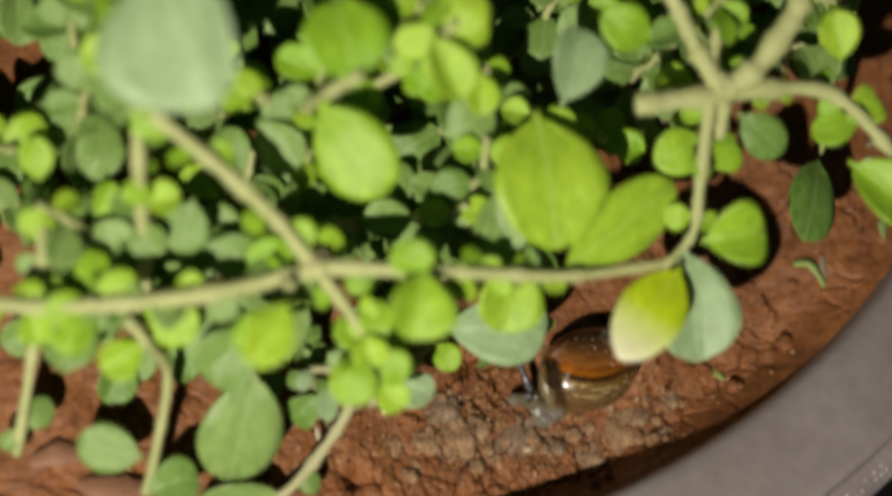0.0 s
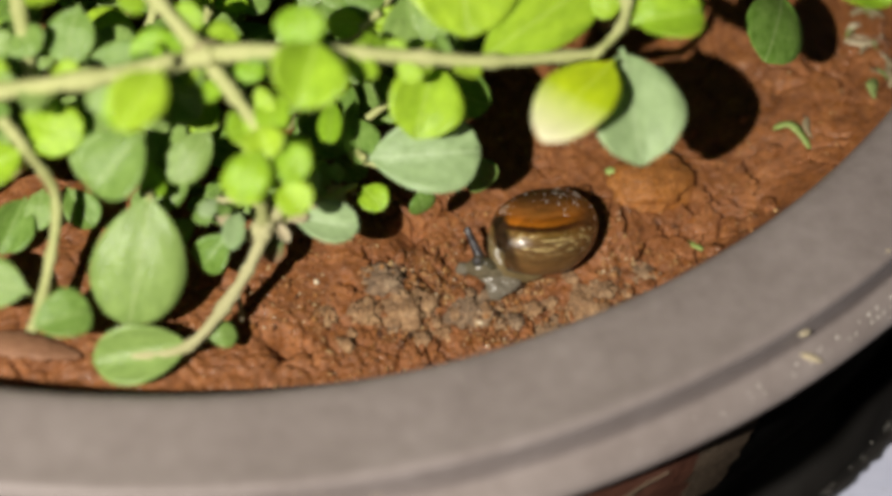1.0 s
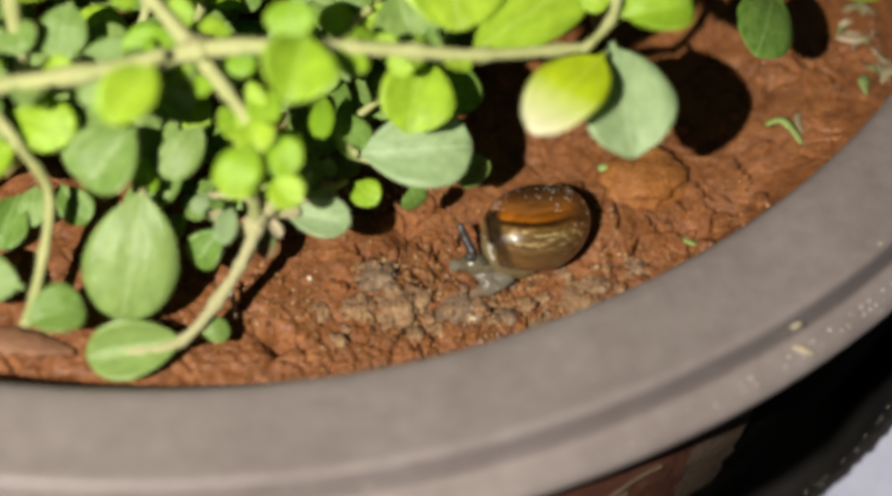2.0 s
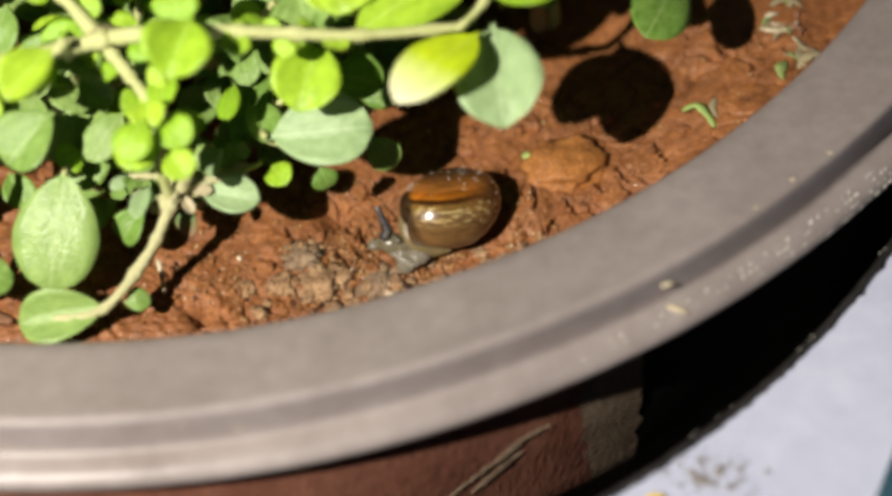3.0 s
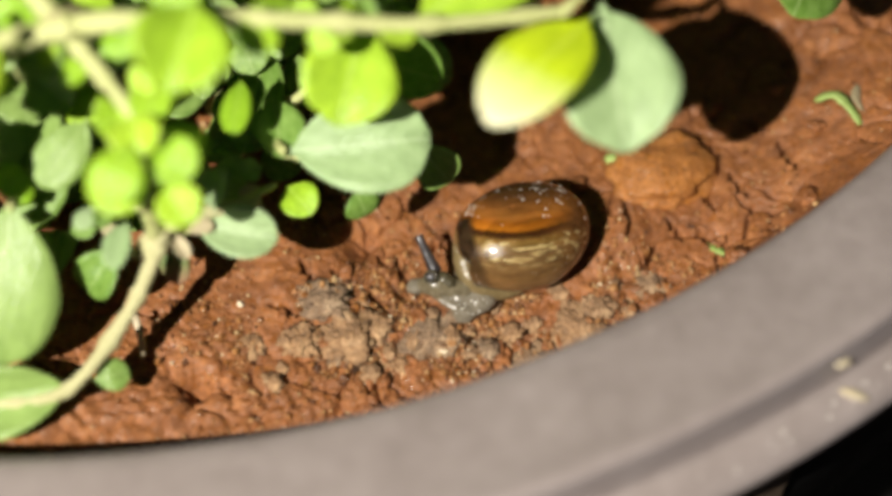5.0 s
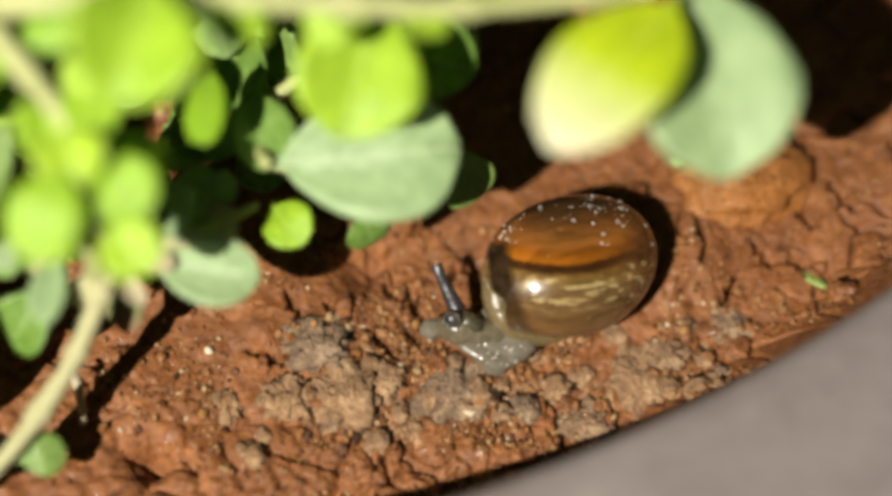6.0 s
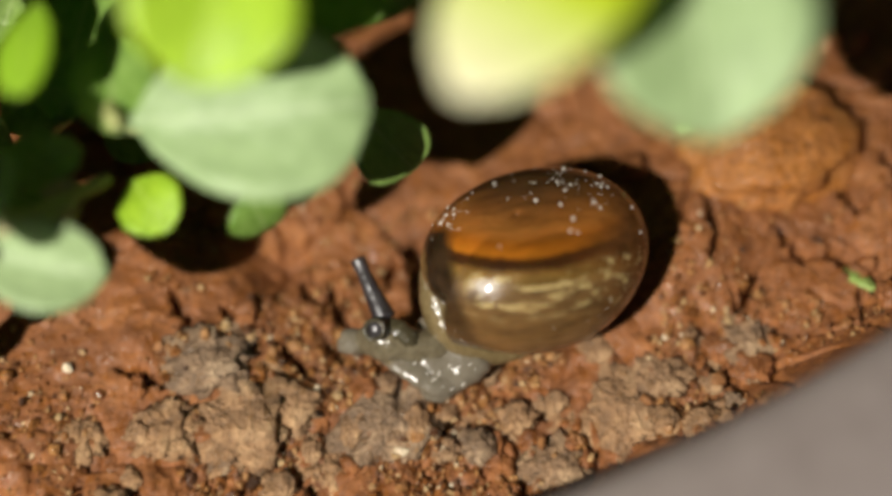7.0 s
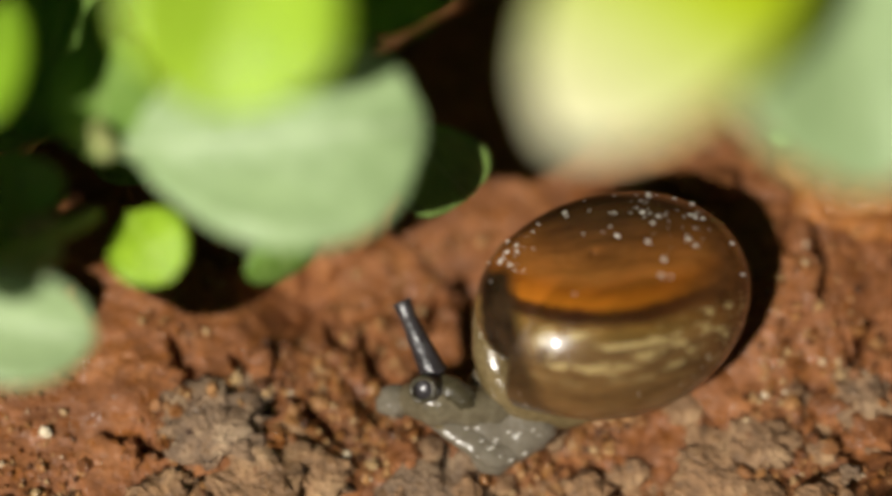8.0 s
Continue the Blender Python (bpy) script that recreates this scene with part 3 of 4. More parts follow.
        tube([p + side.normalized() * 0.112 + Vector((-r, r, 0)), p + side.normalized() * 0.116, p + side.normalized() * 0.112 + Vector((r, -1.6 * r, 0))], [0.3 * r, r, 0.3 * r], 6, 2, bm=wet)
    bm = tube([(-0.56, -0.30, 0.04), (-0.64, -0.52, 0.04), (-0.72, -0.66, 0.01), (-0.78, -0.78, -0.04), (-0.81, -0.86, -0.1)], [0.2, 0.27, 0.23, 0.14, 0.05], 20, 8, flat=0.34, knob=0.05)
    for v in bm.verts:
        v.co.z += 0.04 * noise.noise(v.co * 8)
    skins = [BVHTree.FromBMesh(bm)]
    part("foot", bm, pale, snail, "pale grey wet foot flaring onto the soil")
    bm = tube([(-0.66, -0.50, 0.05), (-0.82, -0.56, 0.07), (-0.97, -0.55, 0.10), (-1.09, -0.53, 0.12), (-1.18, -0.50, 0.08), (-1.25, -0.48, 0.03)], [0.12, 0.12, 0.12, 0.115, 0.085, 0.045], 16, 8)
    for v in bm.verts:
        v.co += 0.02 * Vector((0, noise.noise(v.co * 8), noise.noise(v.co * 8 + Vector((3, 1, 0)))))
    head = part("head", bm, flesh, snail, "grey head with pale mouth lobes")
    part("tentacle", tube([(-1.06, -0.42, 0.20), (-1.12, -0.28, 0.27), (-1.17, -0.15, 0.32), (-1.20, -0.07, 0.35)], [0.075, 0.055, 0.042, 0.05], 12, 5), dark, head, "long dark eye stalk")
    short = part("tentacle", tube([(-1.07, -0.49, 0.18), (-1.11, -0.51, 0.25), (-1.125, -0.535, 0.30)], [0.085, 0.075, 0.066], 14, 5), dark, head, "short dark eye stalk pointing upward")
    rim = [Vector((-1.13, -0.545, 0.306)) + 0.058 * (math.cos(w) * ACROSS + math.sin(w) * UPWARD) for w in (k * math.pi / 6 for k in range(13))]
    part("eye_ring", tube(rim, [0.013] * 13, 8, 3, caps=False), ring_mat, short, "olive ring round the eye")
    fold = tube([(-1.22, -0.50, 0.10), (-1.14, -0.57, 0.085), (-1.03, -0.65, 0.05), (-0.92, -0.725, 0.0), (-0.86, -0.80, -0.06)], [0.016, 0.03, 0.034, 0.03, 0.012], 10, 6)
    part("skin_fold", fold, collar_mat, head, "yellow-olive fold of skin along the head")
    nape = tube([(-1.08, -0.44, 0.16), (-0.99, -0.51, 0.19), (-0.92, -0.56, 0.17), (-0.84, -0.61, 0.12)], [0.06, 0.08, 0.07, 0.03], 14, 6, knob=0.12)
    neck = tube([(-1.10, -0.57, 0.035), (-0.99, -0.625, 0.03), (-0.87, -0.69, 0.01), (-0.76, -0.74, -0.03), (-0.66, -0.72, -0.02)], [0.05, 0.10, 0.125, 0.13, 0.08], 16, 8, flat=0.5, knob=0.06)
    skins.append(BVHTree.FromBMesh(neck))
    for k in range(15):
        t = rng.uniform(0, 1)
        p = Vector((-1.0 + 0.5 * t, -0.60 + rng.uniform(-0.16, 0.0) - 0.09 * math.sin(3.1 * t), 0.8))
        spots = [hit[0] for hit in (skin.ray_cast(p, Vector((0, 0, -1))) for skin in skins) if hit[0]]
        if spots:
            top = max(spots, key=lambda q: q.z)
            r = rng.uniform(0.003, 0.007)
            tube([top + Vector((-2 * r, -r, 0)), top + Vector((0, 0, 0.5 * r)), top + Vector((2 * r, r, 0))], [0.3 * r, r, 0.3 * r], 6, 2, bm=wet)
    part("neck", neck, pale, head, "translucent grey skin under the head")
    part("wet_glints", wet, GRIT, snail, "pale beads standing in for wet glints on the skin")
    part("nape", nape, ring_mat, head, "dark wet skin behind the eye")
    part("mouth_lobe", lump((-1.265, -0.485, 0.055), (0.10, 0.09, 0.07), 0.3, 0.2, 3), pale, head, "pale mouth lobe")
    return snail, head


snail, head = build_snail()
# a wide-open lens focused on the snail
cam.data.dof.use_dof, cam.data.dof.focus_object, cam.data.dof.aperture_fstop = True, bpy.data.objects["shell"], 7.6


# ---- stones, clods and litter on the soil ----
def ground_at(x, y):
    return soil_height(x, y) + soil_relief(x, y)


def clod(name, x, y, size, mat, label, category, seed, lift=0.3, turn=0.0, rough=0.3, group="", detail=4):
    z = ground_at(x, y) + size[2] * lift
    tagged(part(name, lump((x, y, z), size, turn, rough, seed, detail), mat, at=(x, y, z)), label, category, group)


clod("stone", 1.52, 0.66, (0.6, 0.48, 0.22), ORANGE_STONE, "flat orange stone half sunk in soil", "stone", 4, 0.3, 0.2, 0.22)
for k, (x, y, s) in enumerate(((-2.2, -0.45, 0.24), (-2.05, -0.85, 0.34), (-1.72, -0.75, 0.22), (-1.12, -0.92, 0.32), (-0.44, -0.94, 0.27), (0.10, -1.02, 0.18), (0.38, -0.98, 0.26), (0.62, -0.82, 0.16), (-2.5, -0.9, 0.2), (-1.5, -1.2, 0.2), (-0.1, -1.3, 0.18), (1.15, -0.62, 0.17), (-3.05, -0.9, 0.2))):
    clod("soil_clod", x, y, (s * 1.08, s * 0.9, s * 0.27), GREY_SOIL, "crumbly grey-brown clod of soil", "soil clod", 10 + k, 0.0, k * 1.3, 0.5, "clods near the snail")
rng = random.Random(33)
for k in range(70):
    x, y = rng.uniform(-2.8, 1.3), rng.gauss(-0.95, 0.22)
    s = rng.uniform(0.05, 0.13)
    clod("soil_clod", x, y, (s, s * rng.uniform(0.6, 1), s * 0.42), GREY_SOIL if rng.random() < 0.7 else SOIL, "small crumbly tan clod of soil", "soil clod", 100 + k, 0.2, k * 1.7, 0.5, "clods near the snail", 3)
for k in range(26):
    a, b = random.uniform(-4.2, 4.5), random.uniform(-2.2, 1.8)
    s = random.uniform(0.06, 0.15)
    clod("soil_crumb", a, b, (s, s * 0.8, s * 0.6), SOIL, "small red-brown crumb of soil", "soil crumb", 40 + k, 0.3, k, 0.5, "crumbs on the soil", 3)


def grains():
    """Countless tan and red grains lying between the clods."""
    m, nt, b = material("loose_soil_grains")
    g = nt.nodes.new("ShaderNodeNewGeometry")
    c = ramp(nt, g.outputs["Random Per Island"], [(0.0, (0.05, 0.022, 0.01)), (0.3, (0.17, 0.065, 0.02)), (0.6, (0.26, 0.12, 0.042)), (0.85, (0.36, 0.20, 0.085)), (0.97, (0.42, 0.3, 0.16)), (1.0, (0.7, 0.62, 0.5))])
    nt.links.new(mixed(nt, 0.4, c, ramp(nt, noisy(nt, 2200, 3), [(0.3, (0.2, 0.15, 0.1)), (0.7, (0.9, 0.8, 0.6))]), "OVERLAY"), b.inputs["Base Color"])
    nt.links.new(ramp(nt, noisy(nt, 900, 2), [(0.44, (0.08,) * 3), (0.56, (0.7,) * 3)]), b.inputs["Roughness"])
    bumped(nt, b, noisy(nt, 2600, 3), 0.6, 0.0004)
    rng = random.Random(17)
    shapes = []
    for k in range(6):
        bm = lump((0, 0, 0), (1, 0.85, 0.7), k, 0.45, 200 + k, 1)
        shapes.append(([v.co.copy() for v in bm.verts], [[v.index for v in f.verts] for f in bm.faces]))
        bm.free()
    verts, faces = [], []
    for k in range(13500):
        near = k % 4
        x, y = (rng.gauss(-0.8, 1.4), rng.gauss(-0.75, 0.45)) if near else (rng.uniform(-4.6, 4.4), rng.uniform(-2.4, 2.2))
        if math.hypot(x - AXIS[0], y - AXIS[1]) > 12.5 or (abs(x + 0.1) < 0.75 and abs(y + 0.1) < 0.45):
            continue
        if noise.noise((x * 1.7, y * 1.7, 4.0)) < -0.12:
            continue
        r = min(0.055, 0.0105 * math.exp(rng.gauss(0.2, 0.6)))
        z = ground_at(x, y) + r * 0.25
        m3 = Euler((rng.uniform(0, 6), rng.uniform(0, 6), rng.uniform(0, 6))).to_matrix()
        pts, tris = shapes[k % 6]
        base = len(verts)
        verts += [(m3 @ p * r + Vector((x, y, z))) * U for p in pts]
        faces += [[base + i for i in t] for t in tris]
    me = bpy.data.meshes.new("soil_grains")
    me.from_pydata(verts, [], faces)
    me.materials.append(m)
    tagged(new("soil_grains", me), "loose tan and red grains of soil", "soil grains", kind="stuff")


grains()


def scrap(name, points, radii, mat, label, category, group="", flat=0.4):
    tagged(part(name, tube(points, radii, 8, 5, flat=flat, knob=0.2), mat), label, category, group)


def on_soil(x, y, up=0.04):
    return (x, y, ground_at(x, y) + up)


scrap("sprout", [on_soil(3.2, 1.12), on_soil(3.36, 1.05, 0.12), on_soil(3.5, 0.85, 0.06), on_soil(3.56, 0.7)], [0.07, 0.09, 0.07, 0.04], SPROUT, "small curled yellow-green sprout on the soil", "sprout", "sprouts")
scrap("sprout", [on_soil(1.8, -0.2), on_soil(1.9, -0.3, 0.12), on_soil(1.98, -0.42, 0.05)], [0.05, 0.07, 0.04], SPROUT, "tiny green sprout between soil crumbs", "sprout", "sprouts")
scrap("sprout", [on_soil(0.92, 0.86), on_soil(1.0, 0.88, 0.07), on_soil(1.06, 0.86)], [0.05, 0.07, 0.04], SPROUT, "tiny green sprout beside a stone", "sprout", "sprouts")
rng = random.Random(61)
for k in range(26):
    x, y = (3.62, 1.0) if k == 0 else (rng.gauss(4.75, 0.22), rng.gauss(2.15, 0.5))
    size, way = (0.16 if k == 0 else rng.uniform(0.07, 0.24)), rng.uniform(0, 3.1)
    dx, dy, r = size * math.cos(way), size * math.sin(way), size * rng.uniform(0.25, 0.5)
    mat = (LITTER, GREEN_LITTER, STRAW, DRY, LITTER)[k % 5]
    scrap("plant_scrap", [on_soil(x - dx, y - dy, 0.02), on_soil(x - 0.3 * dy, y + 0.3 * dx, 0.05), on_soil(x + dx, y + dy, 0.02)], [r * 0.3, r, r * 0.5], mat, "dull dry plant scrap lying by the rim", "plant scrap", "scraps by the rim", 0.35)
scrap("twig", [(-4.09, -0.72, 0.35), (-4.05, -0.9, 0.24), (-4.04, -1.1, 0.1)], [0.035, 0.04, 0.025], STRAW, "thin pale dry twig leaning on the soil", "twig", "", 0.6)
scrap("dry_leaf", [(-7.3, -1.2, 0.30), (-6.9, -1.32, 0.36), (-6.45, -1.42, 0.34), (-6.0, -1.5, 0.25)], [0.08, 0.22, 0.2, 0.05], DRY, "curled brown dry leaf by the rim", "dry leaf", "", 0.25)
scrap("dry_leaf", [(-7.9, -0.9, 0.35), (-7.5, -0.8, 0.4), (-7.1, -0.85, 0.33)], [0.06, 0.2, 0.06], DRY, "curled brown dry leaf by the rim", "dry leaf", "", 0.3)


FLECKS = ((-61.75, 14.222, 1.44, 1.2, 0.065), (-61.55, 14.47, 1.17, 0.6, 0.07), (-84.0, 14.225, 1.32, 1.6, 0.05), (-52.75, 14.09, 1.724, 1.3, 0.022), (-50.0, 14.12, 1.724, 0.8, 0.026),
          (-87.75, 14.21, 1.55, 1.5, 0.03), (-86.6, 14.21, 1.52, 1.5, 0.036), (-55.5, 14.12, 1.724, 1.0, 0.02))


def rim_flecks():
    for deg, r0, z, turn, r in FLECKS:
        a = radians(deg)
        x, y = AXIS[0] + r0 * math.cos(a), AXIS[1] + r0 * math.sin(a)
        ax, ay = 1.9 * r * math.cos(a + turn), 1.9 * r * math.sin(a + turn)
        scrap("dirt_fleck", [(x - ax, y - ay, z), (x, y, z + 0.012), (x + ax, y + ay, z)], [r * 0.4, r, r * 0.4], STRAW, "pale fleck of dirt stuck to the pot rim", "dirt fleck", "flecks on the rim", 0.35)
    rng = random.Random(21)
    bm = bmesh.new()
    for k in range(330):
        a = radians(rng.triangular(-74, -25, -38))
        r, z = rng.choice(((14.44, 1.172), (14.53, 1.152), (14.61, 1.102), (14.65, 1.03)))
        x, y = AXIS[0] + r * math.cos(a), AXIS[1] + r * math.sin(a)
        t = rng.uniform(0.008, 0.028)
        tube([(x - 0.4 * t, y - t, z), (x, y, z + 0.006), (x + 0.5 * t, y + 1.5 * t, z)], [0.003, t * 0.6, 0.003], 6, 2, flat=0.4, bm=bm)
    tagged(part("rim_dust", bm, GRIT), "pale dust and scratches caught on the rim", "dust", kind="stuff")


rim_flecks()
tagged(part("petal", lump((2.07, -5.07, 0.475), (0.13, 0.09, 0.04), 0.5, 0.5, 6), YELLOW), "small yellow petal lying on the ledge", "petal")
for k, (x, y, r) in enumerate(((2.72, -4.48, 0.11), (2.95, -4.36, 0.08), (2.62, -4.36, 0.06), (3.05, -4.6, 0.06), (3.2, -4.36, 0.05))):
    tagged(part("dirt_patch", lump((x - 0.07, y - 0.33, 0.462), (r, r * 0.7, 0.012), k, 0.5, 60 + k), GREY_DIRT), "grey smear of dirt on the ledge", "dirt patch", "dirt on the ledge")
bm = bmesh.new()
rng = random.Random(52)
for k in range(170):
    x, y = rng.gauss(2.78, 0.3), rng.gauss(-4.75, 0.2)
    if math.hypot(x - AXIS[0], y - AXIS[1]) < bowl_radius(math.atan2(y - AXIS[1], x - AXIS[0])) + 0.06:
        continue
    t = 0.008 + 0.03 * rng.random() ** 3
    tube([(x - t, y, 0.461), (x, y + 0.3 * t, 0.466), (x + t, y + 0.8 * t, 0.461)], [0.3 * t, t, 0.3 * t], 6, 2, flat=0.2, bm=bm)
tagged(part("dirt_specks", bm, GREY_DIRT), "grey specks of dirt scattered on the ledge", "dirt", kind="stuff")
bm = bmesh.new()
bmesh.ops.create_cube(bm, size=1)
for v in bm.verts:
    v.co = Matrix.Rotation(radians(62), 3, "Z") @ Vector((v.co.x * 8, v.co.y * 3, v.co.z * 0.3)) + Vector((6.85, -4.33, 0.61))
bmesh.ops.bevel(bm, geom=bm.edges[:], offset=0.08, segments=2, affect="EDGES")
tagged(part("mat", bm, TEAL), "dark teal plastic mat lying on the ledge", "mat")


# ---- leaves and shoots ----
def leaf_mesh(name, cup, fold, point, seed):
    """A spoon-shaped leaf of length 1 and width 1 with two skins, lying along +y."""
    bm, nu, nv = bmesh.new(), 14, 8
    tops, lows = [], []
    for i in range(nu + 1):
        v = i / nu
        w = (v - 0.06) / 0.94
        mid = 0.60 - 0.14 * point
        e = (w - mid) / (mid if w < mid else 1 - mid)
        half = 0.5 * max(0.0, 1 - abs(e) ** (1.75 if w < mid else 2.3 - 0.5 * point)) ** (0.72 if w < mid else 0.52)
        half = max(half, 0.035 if v < 0.3 else 0.06)
        rt, rl = [], []
        for j in range(nv + 1):
            u = 2 * j / nv - 1
            x = u * half * (1 + 0.04 * noise.noise((v * 4, u, seed)))
            z = fold * abs(u) * half + cup * (x * x * 1.6) - 0.28 * (v - 0.45) ** 2 * (1 + seed % 3 * 0.3) + 0.03 * noise.noise((v * 3, u * 2, seed + 5))
            rt.append(bm.verts.new((x, v, z)))
            thick = 0.035 * max(0.15, 1 - abs(u) ** 4) * max(0.2, math.sin(math.pi * min(0.98, v + 0.02)))
            rl.append(bm.verts.new((x, v, z - thick)))
        tops.append(rt)
        lows.append(rl)
    for i in range(nu):
        for j in range(nv):
            bm.faces.new((tops[i][j], tops[i][j + 1], tops[i + 1][j + 1], tops[i + 1][j]))
            bm.faces.new((lows[i][j], lows[i + 1][j], lows[i + 1][j + 1], lows[i][j + 1]))
    for j in (0, nv):
        for i in range(nu):
            q = (tops[i][j], tops[i + 1][j], lows[i + 1][j], lows[i][j])
            bm.faces.new(q if j == 0 else q[::-1])
    for i in (0, nu):
        for j in range(nv):
            q = (tops[i][j], lows[i][j], lows[i][j + 1], tops[i][j + 1])
            bm.faces.new(q if i == 0 else q[::-1])
    return meshed(name, bm)


KINDS = {"mature": (MATURE, ""), "young": (YOUNG, "yellow-green young leaf"), "tip": (TIP, "yellow leaf with a cream tip"), "pale": (PALE_LEAF, "pale mint-green leaf"), "worn": (WORN, "leaf with a brown nibbled tip"), "bract": (BRACT, "dry straw-coloured bract")}
LEAVES = {}
for kind, (mat, _) in KINDS.items():
    LEAVES[kind] = []
    for n in range(4):
        me = leaf_mesh(kind + "_leaf", (0.25, -0.2, 0.45, 0.1)[n], (0.22, 0.1, 0.3, 0.05)[n], (0.0, 0.4, 0.15, 0.7)[n], n + 1)
        me.materials.append(mat)
        LEAVES[kind].append(me)
count = [0]


def leaf(shoot, base, tip, width, kind="mature", face=(-0.05, -0.45, 0.89)):
    count[0] += 1
    base, tip = Vector(base), Vector(tip)
    along = tip - base
    length = along.length
    y = along.normalized()
    up = Vector(face) + 0.18 * Vector((math.sin(count[0] * 2.3), math.cos(count[0] * 1.7), 0))
    z = (up - up.dot(y) * y).normalized()
    x = y.cross(z)
    m = Matrix((x, y, z)).transposed().to_4x4()
    ob = new("leaf", LEAVES[kind][3 if kind == "tip" else count[0] % 4])
    ob.parent = shoot
    ob.matrix_basis = Matrix.Translation(base * U - home(shoot)) @ m @ Matrix.Diagonal((width * U, length * U, min(width, length) * U, 1))
    return tagged(ob, KINDS[kind][1])


def shoot_at(x, y, label="shoot of a creeping plant with small round green leaves"):
    return thing("creeping_shoot", (x, y, soil_height(x, y) - 0.1), label, "plant shoot", "shoots in the pot")


def stem(shoot, points, r0, r1, mat=STEM):
    n = len(points)
    part("stem", tube(points, [0.98 * (r0 + (r1 - r0) * i / (n - 1)) for i in range(n)], 9, 8, knob=0.32), mat, shoot)


def sprigs(shoot, points, rng, gap=0.42, size=(0.32, 0.6)):
    """Small leaves in pairs along a stem."""
    pts = [Vector(p) for p in points]
    turn = rng.uniform(0, 3)
    for a, b in zip(pts, pts[1:]):
        n = max(1, int((b - a).length / gap))
        for i in range(n):
            p = a.lerp(b, (i + rng.uniform(0.2, 0.8)) / n)
            turn += 1.4
            for s in (0, math.pi):
                if rng.random() < 0.2:
                    continue
                length = rng.uniform(*size)
                q = p + length * Vector((math.cos(turn + s), 0.8 * math.sin(turn + s), rng.uniform(-0.5, 0.3)))
                kind = "young" if p.z > 2.4 + rng.uniform(-0.6, 1.4) else "mature"
                leaf(shoot, p, q, length * rng.uniform(0.7, 0.95), kind, (rng.uniform(-0.4, 0.3), rng.uniform(-0.8, 0.0), 1))


def near_shoots():
    front, mid, tall, right = shoot_at(-3.6, 0.6), shoot_at(-3.2, 1.6), shoot_at(-2.2, 2.2), shoot_at(1.4, 3.4)
    clus, left, low, crown = shoot_at(-3.7, 0.9), shoot_at(-5.4, 1.8), shoot_at(-7.2, 0.6), shoot_at(-4.2, 3.2)
    leaf(front, (-5.06, -0.33, 1.90), (-5.40, -1.54, 0.86), 1.12, 'mature')
    leaf(front, (-4.67, -1.65, 0.60), (-5.85, -1.75, 0.50), 0.71, 'mature')
    leaf(front, (-4.48, -1.56, 0.55), (-4.13, -1.46, 0.50), 0.34, 'mature')
    leaf(front, (-4.16, -0.51, 1.20), (-4.52, -0.73, 0.80), 0.47, 'mature')
    leaf(front, (-3.70, -0.34, 1.20), (-3.61, -0.67, 0.70), 0.3, 'worn')
    leaf(front, (-3.44, -0.38, 1.36), (-2.62, -0.62, 1.32), 0.52, 'pale')
    leaf(front, (-2.50, 0.09, 1.22), (-2.28, -0.30, 1.27), 0.40, 'young')
    leaf(mid, (-2.50, 0.12, 1.72), (-1.09, 0.03, 1.88), 0.99, 'pale', (-0.3, -0.6, 0.74))
    leaf(mid, (-1.82, -0.11, 1.30), (-1.72, -0.24, 1.00), 0.38, 'mature')
    leaf(mid, (-1.16, 0.50, 1.16), (-0.84, 0.20, 0.88), 0.47, 'mature')
    leaf(mid, (-1.66, 0.95, 2.00), (-0.93, 0.59, 2.10), 0.73, 'mature')
    leaf(mid, (-1.66, 0.68, 2.90), (-1.99, -0.25, 2.60), 0.90, 'young')
    leaf(mid, (-2.57, 1.63, 1.60), (-2.90, 0.42, 1.40), 0.63, 'mature')
    leaf(mid, (-3.15, 0.19, 3.90), (-3.45, -0.61, 3.70), 0.87, 'young')
    leaf(mid, (-3.35, 0.11, 3.80), (-3.33, 0.51, 4.10), 0.58, 'young')
    leaf(mid, (-5.11, -0.00, 2.60), (-5.77, -0.49, 2.20), 0.84, 'mature')
    leaf(mid, (-4.31, 0.39, 2.10), (-4.81, -0.15, 1.80), 0.50, 'mature')
    leaf(mid, (-4.76, -0.24, 3.50), (-5.55, -0.47, 3.50), 0.61, 'young')
    leaf(tall, (0.39, 0.28, 3.27), (-0.70, -0.93, 3.40), 0.86, 'tip', (-0.4, -0.55, 0.74))
    leaf(tall, (0.55, 0.59, 3.10), (0.58, -0.88, 2.74), 1.12, 'pale', (-0.2, -0.48, 0.85))
    leaf(tall, (-1.28, 0.25, 3.30), (0.39, 1.28, 3.60), 0.86, 'young')
    leaf(tall, (0.53, 0.42, 3.70), (1.39, 0.50, 3.80), 0.81, 'young')
    leaf(tall, (-1.42, 2.28, 3.90), (-1.33, 0.49, 3.60), 1.51, 'young')
    leaf(tall, (-1.75, 1.42, 3.10), (-1.76, 0.57, 2.90), 0.80, 'mature')
    leaf(right, (3.19, 2.14, 2.20), (2.61, 0.85, 2.45), 0.84, 'mature')
    leaf(right, (2.74, 1.40, 3.80), (3.62, 0.40, 3.90), 0.86, 'young')
    leaf(right, (0.81, 1.88, 3.70), (0.16, 1.55, 3.60), 0.63, 'young')
    leaf(right, (0.78, 1.47, 3.70), (1.26, 1.73, 3.80), 0.54, 'young')
    leaf(right, (1.30, 2.09, 3.90), (1.91, 1.58, 3.70), 0.59, 'mature')
    leaf(right, (2.70, 1.86, 4.10), (3.16, 2.12, 4.20), 0.54, 'young')
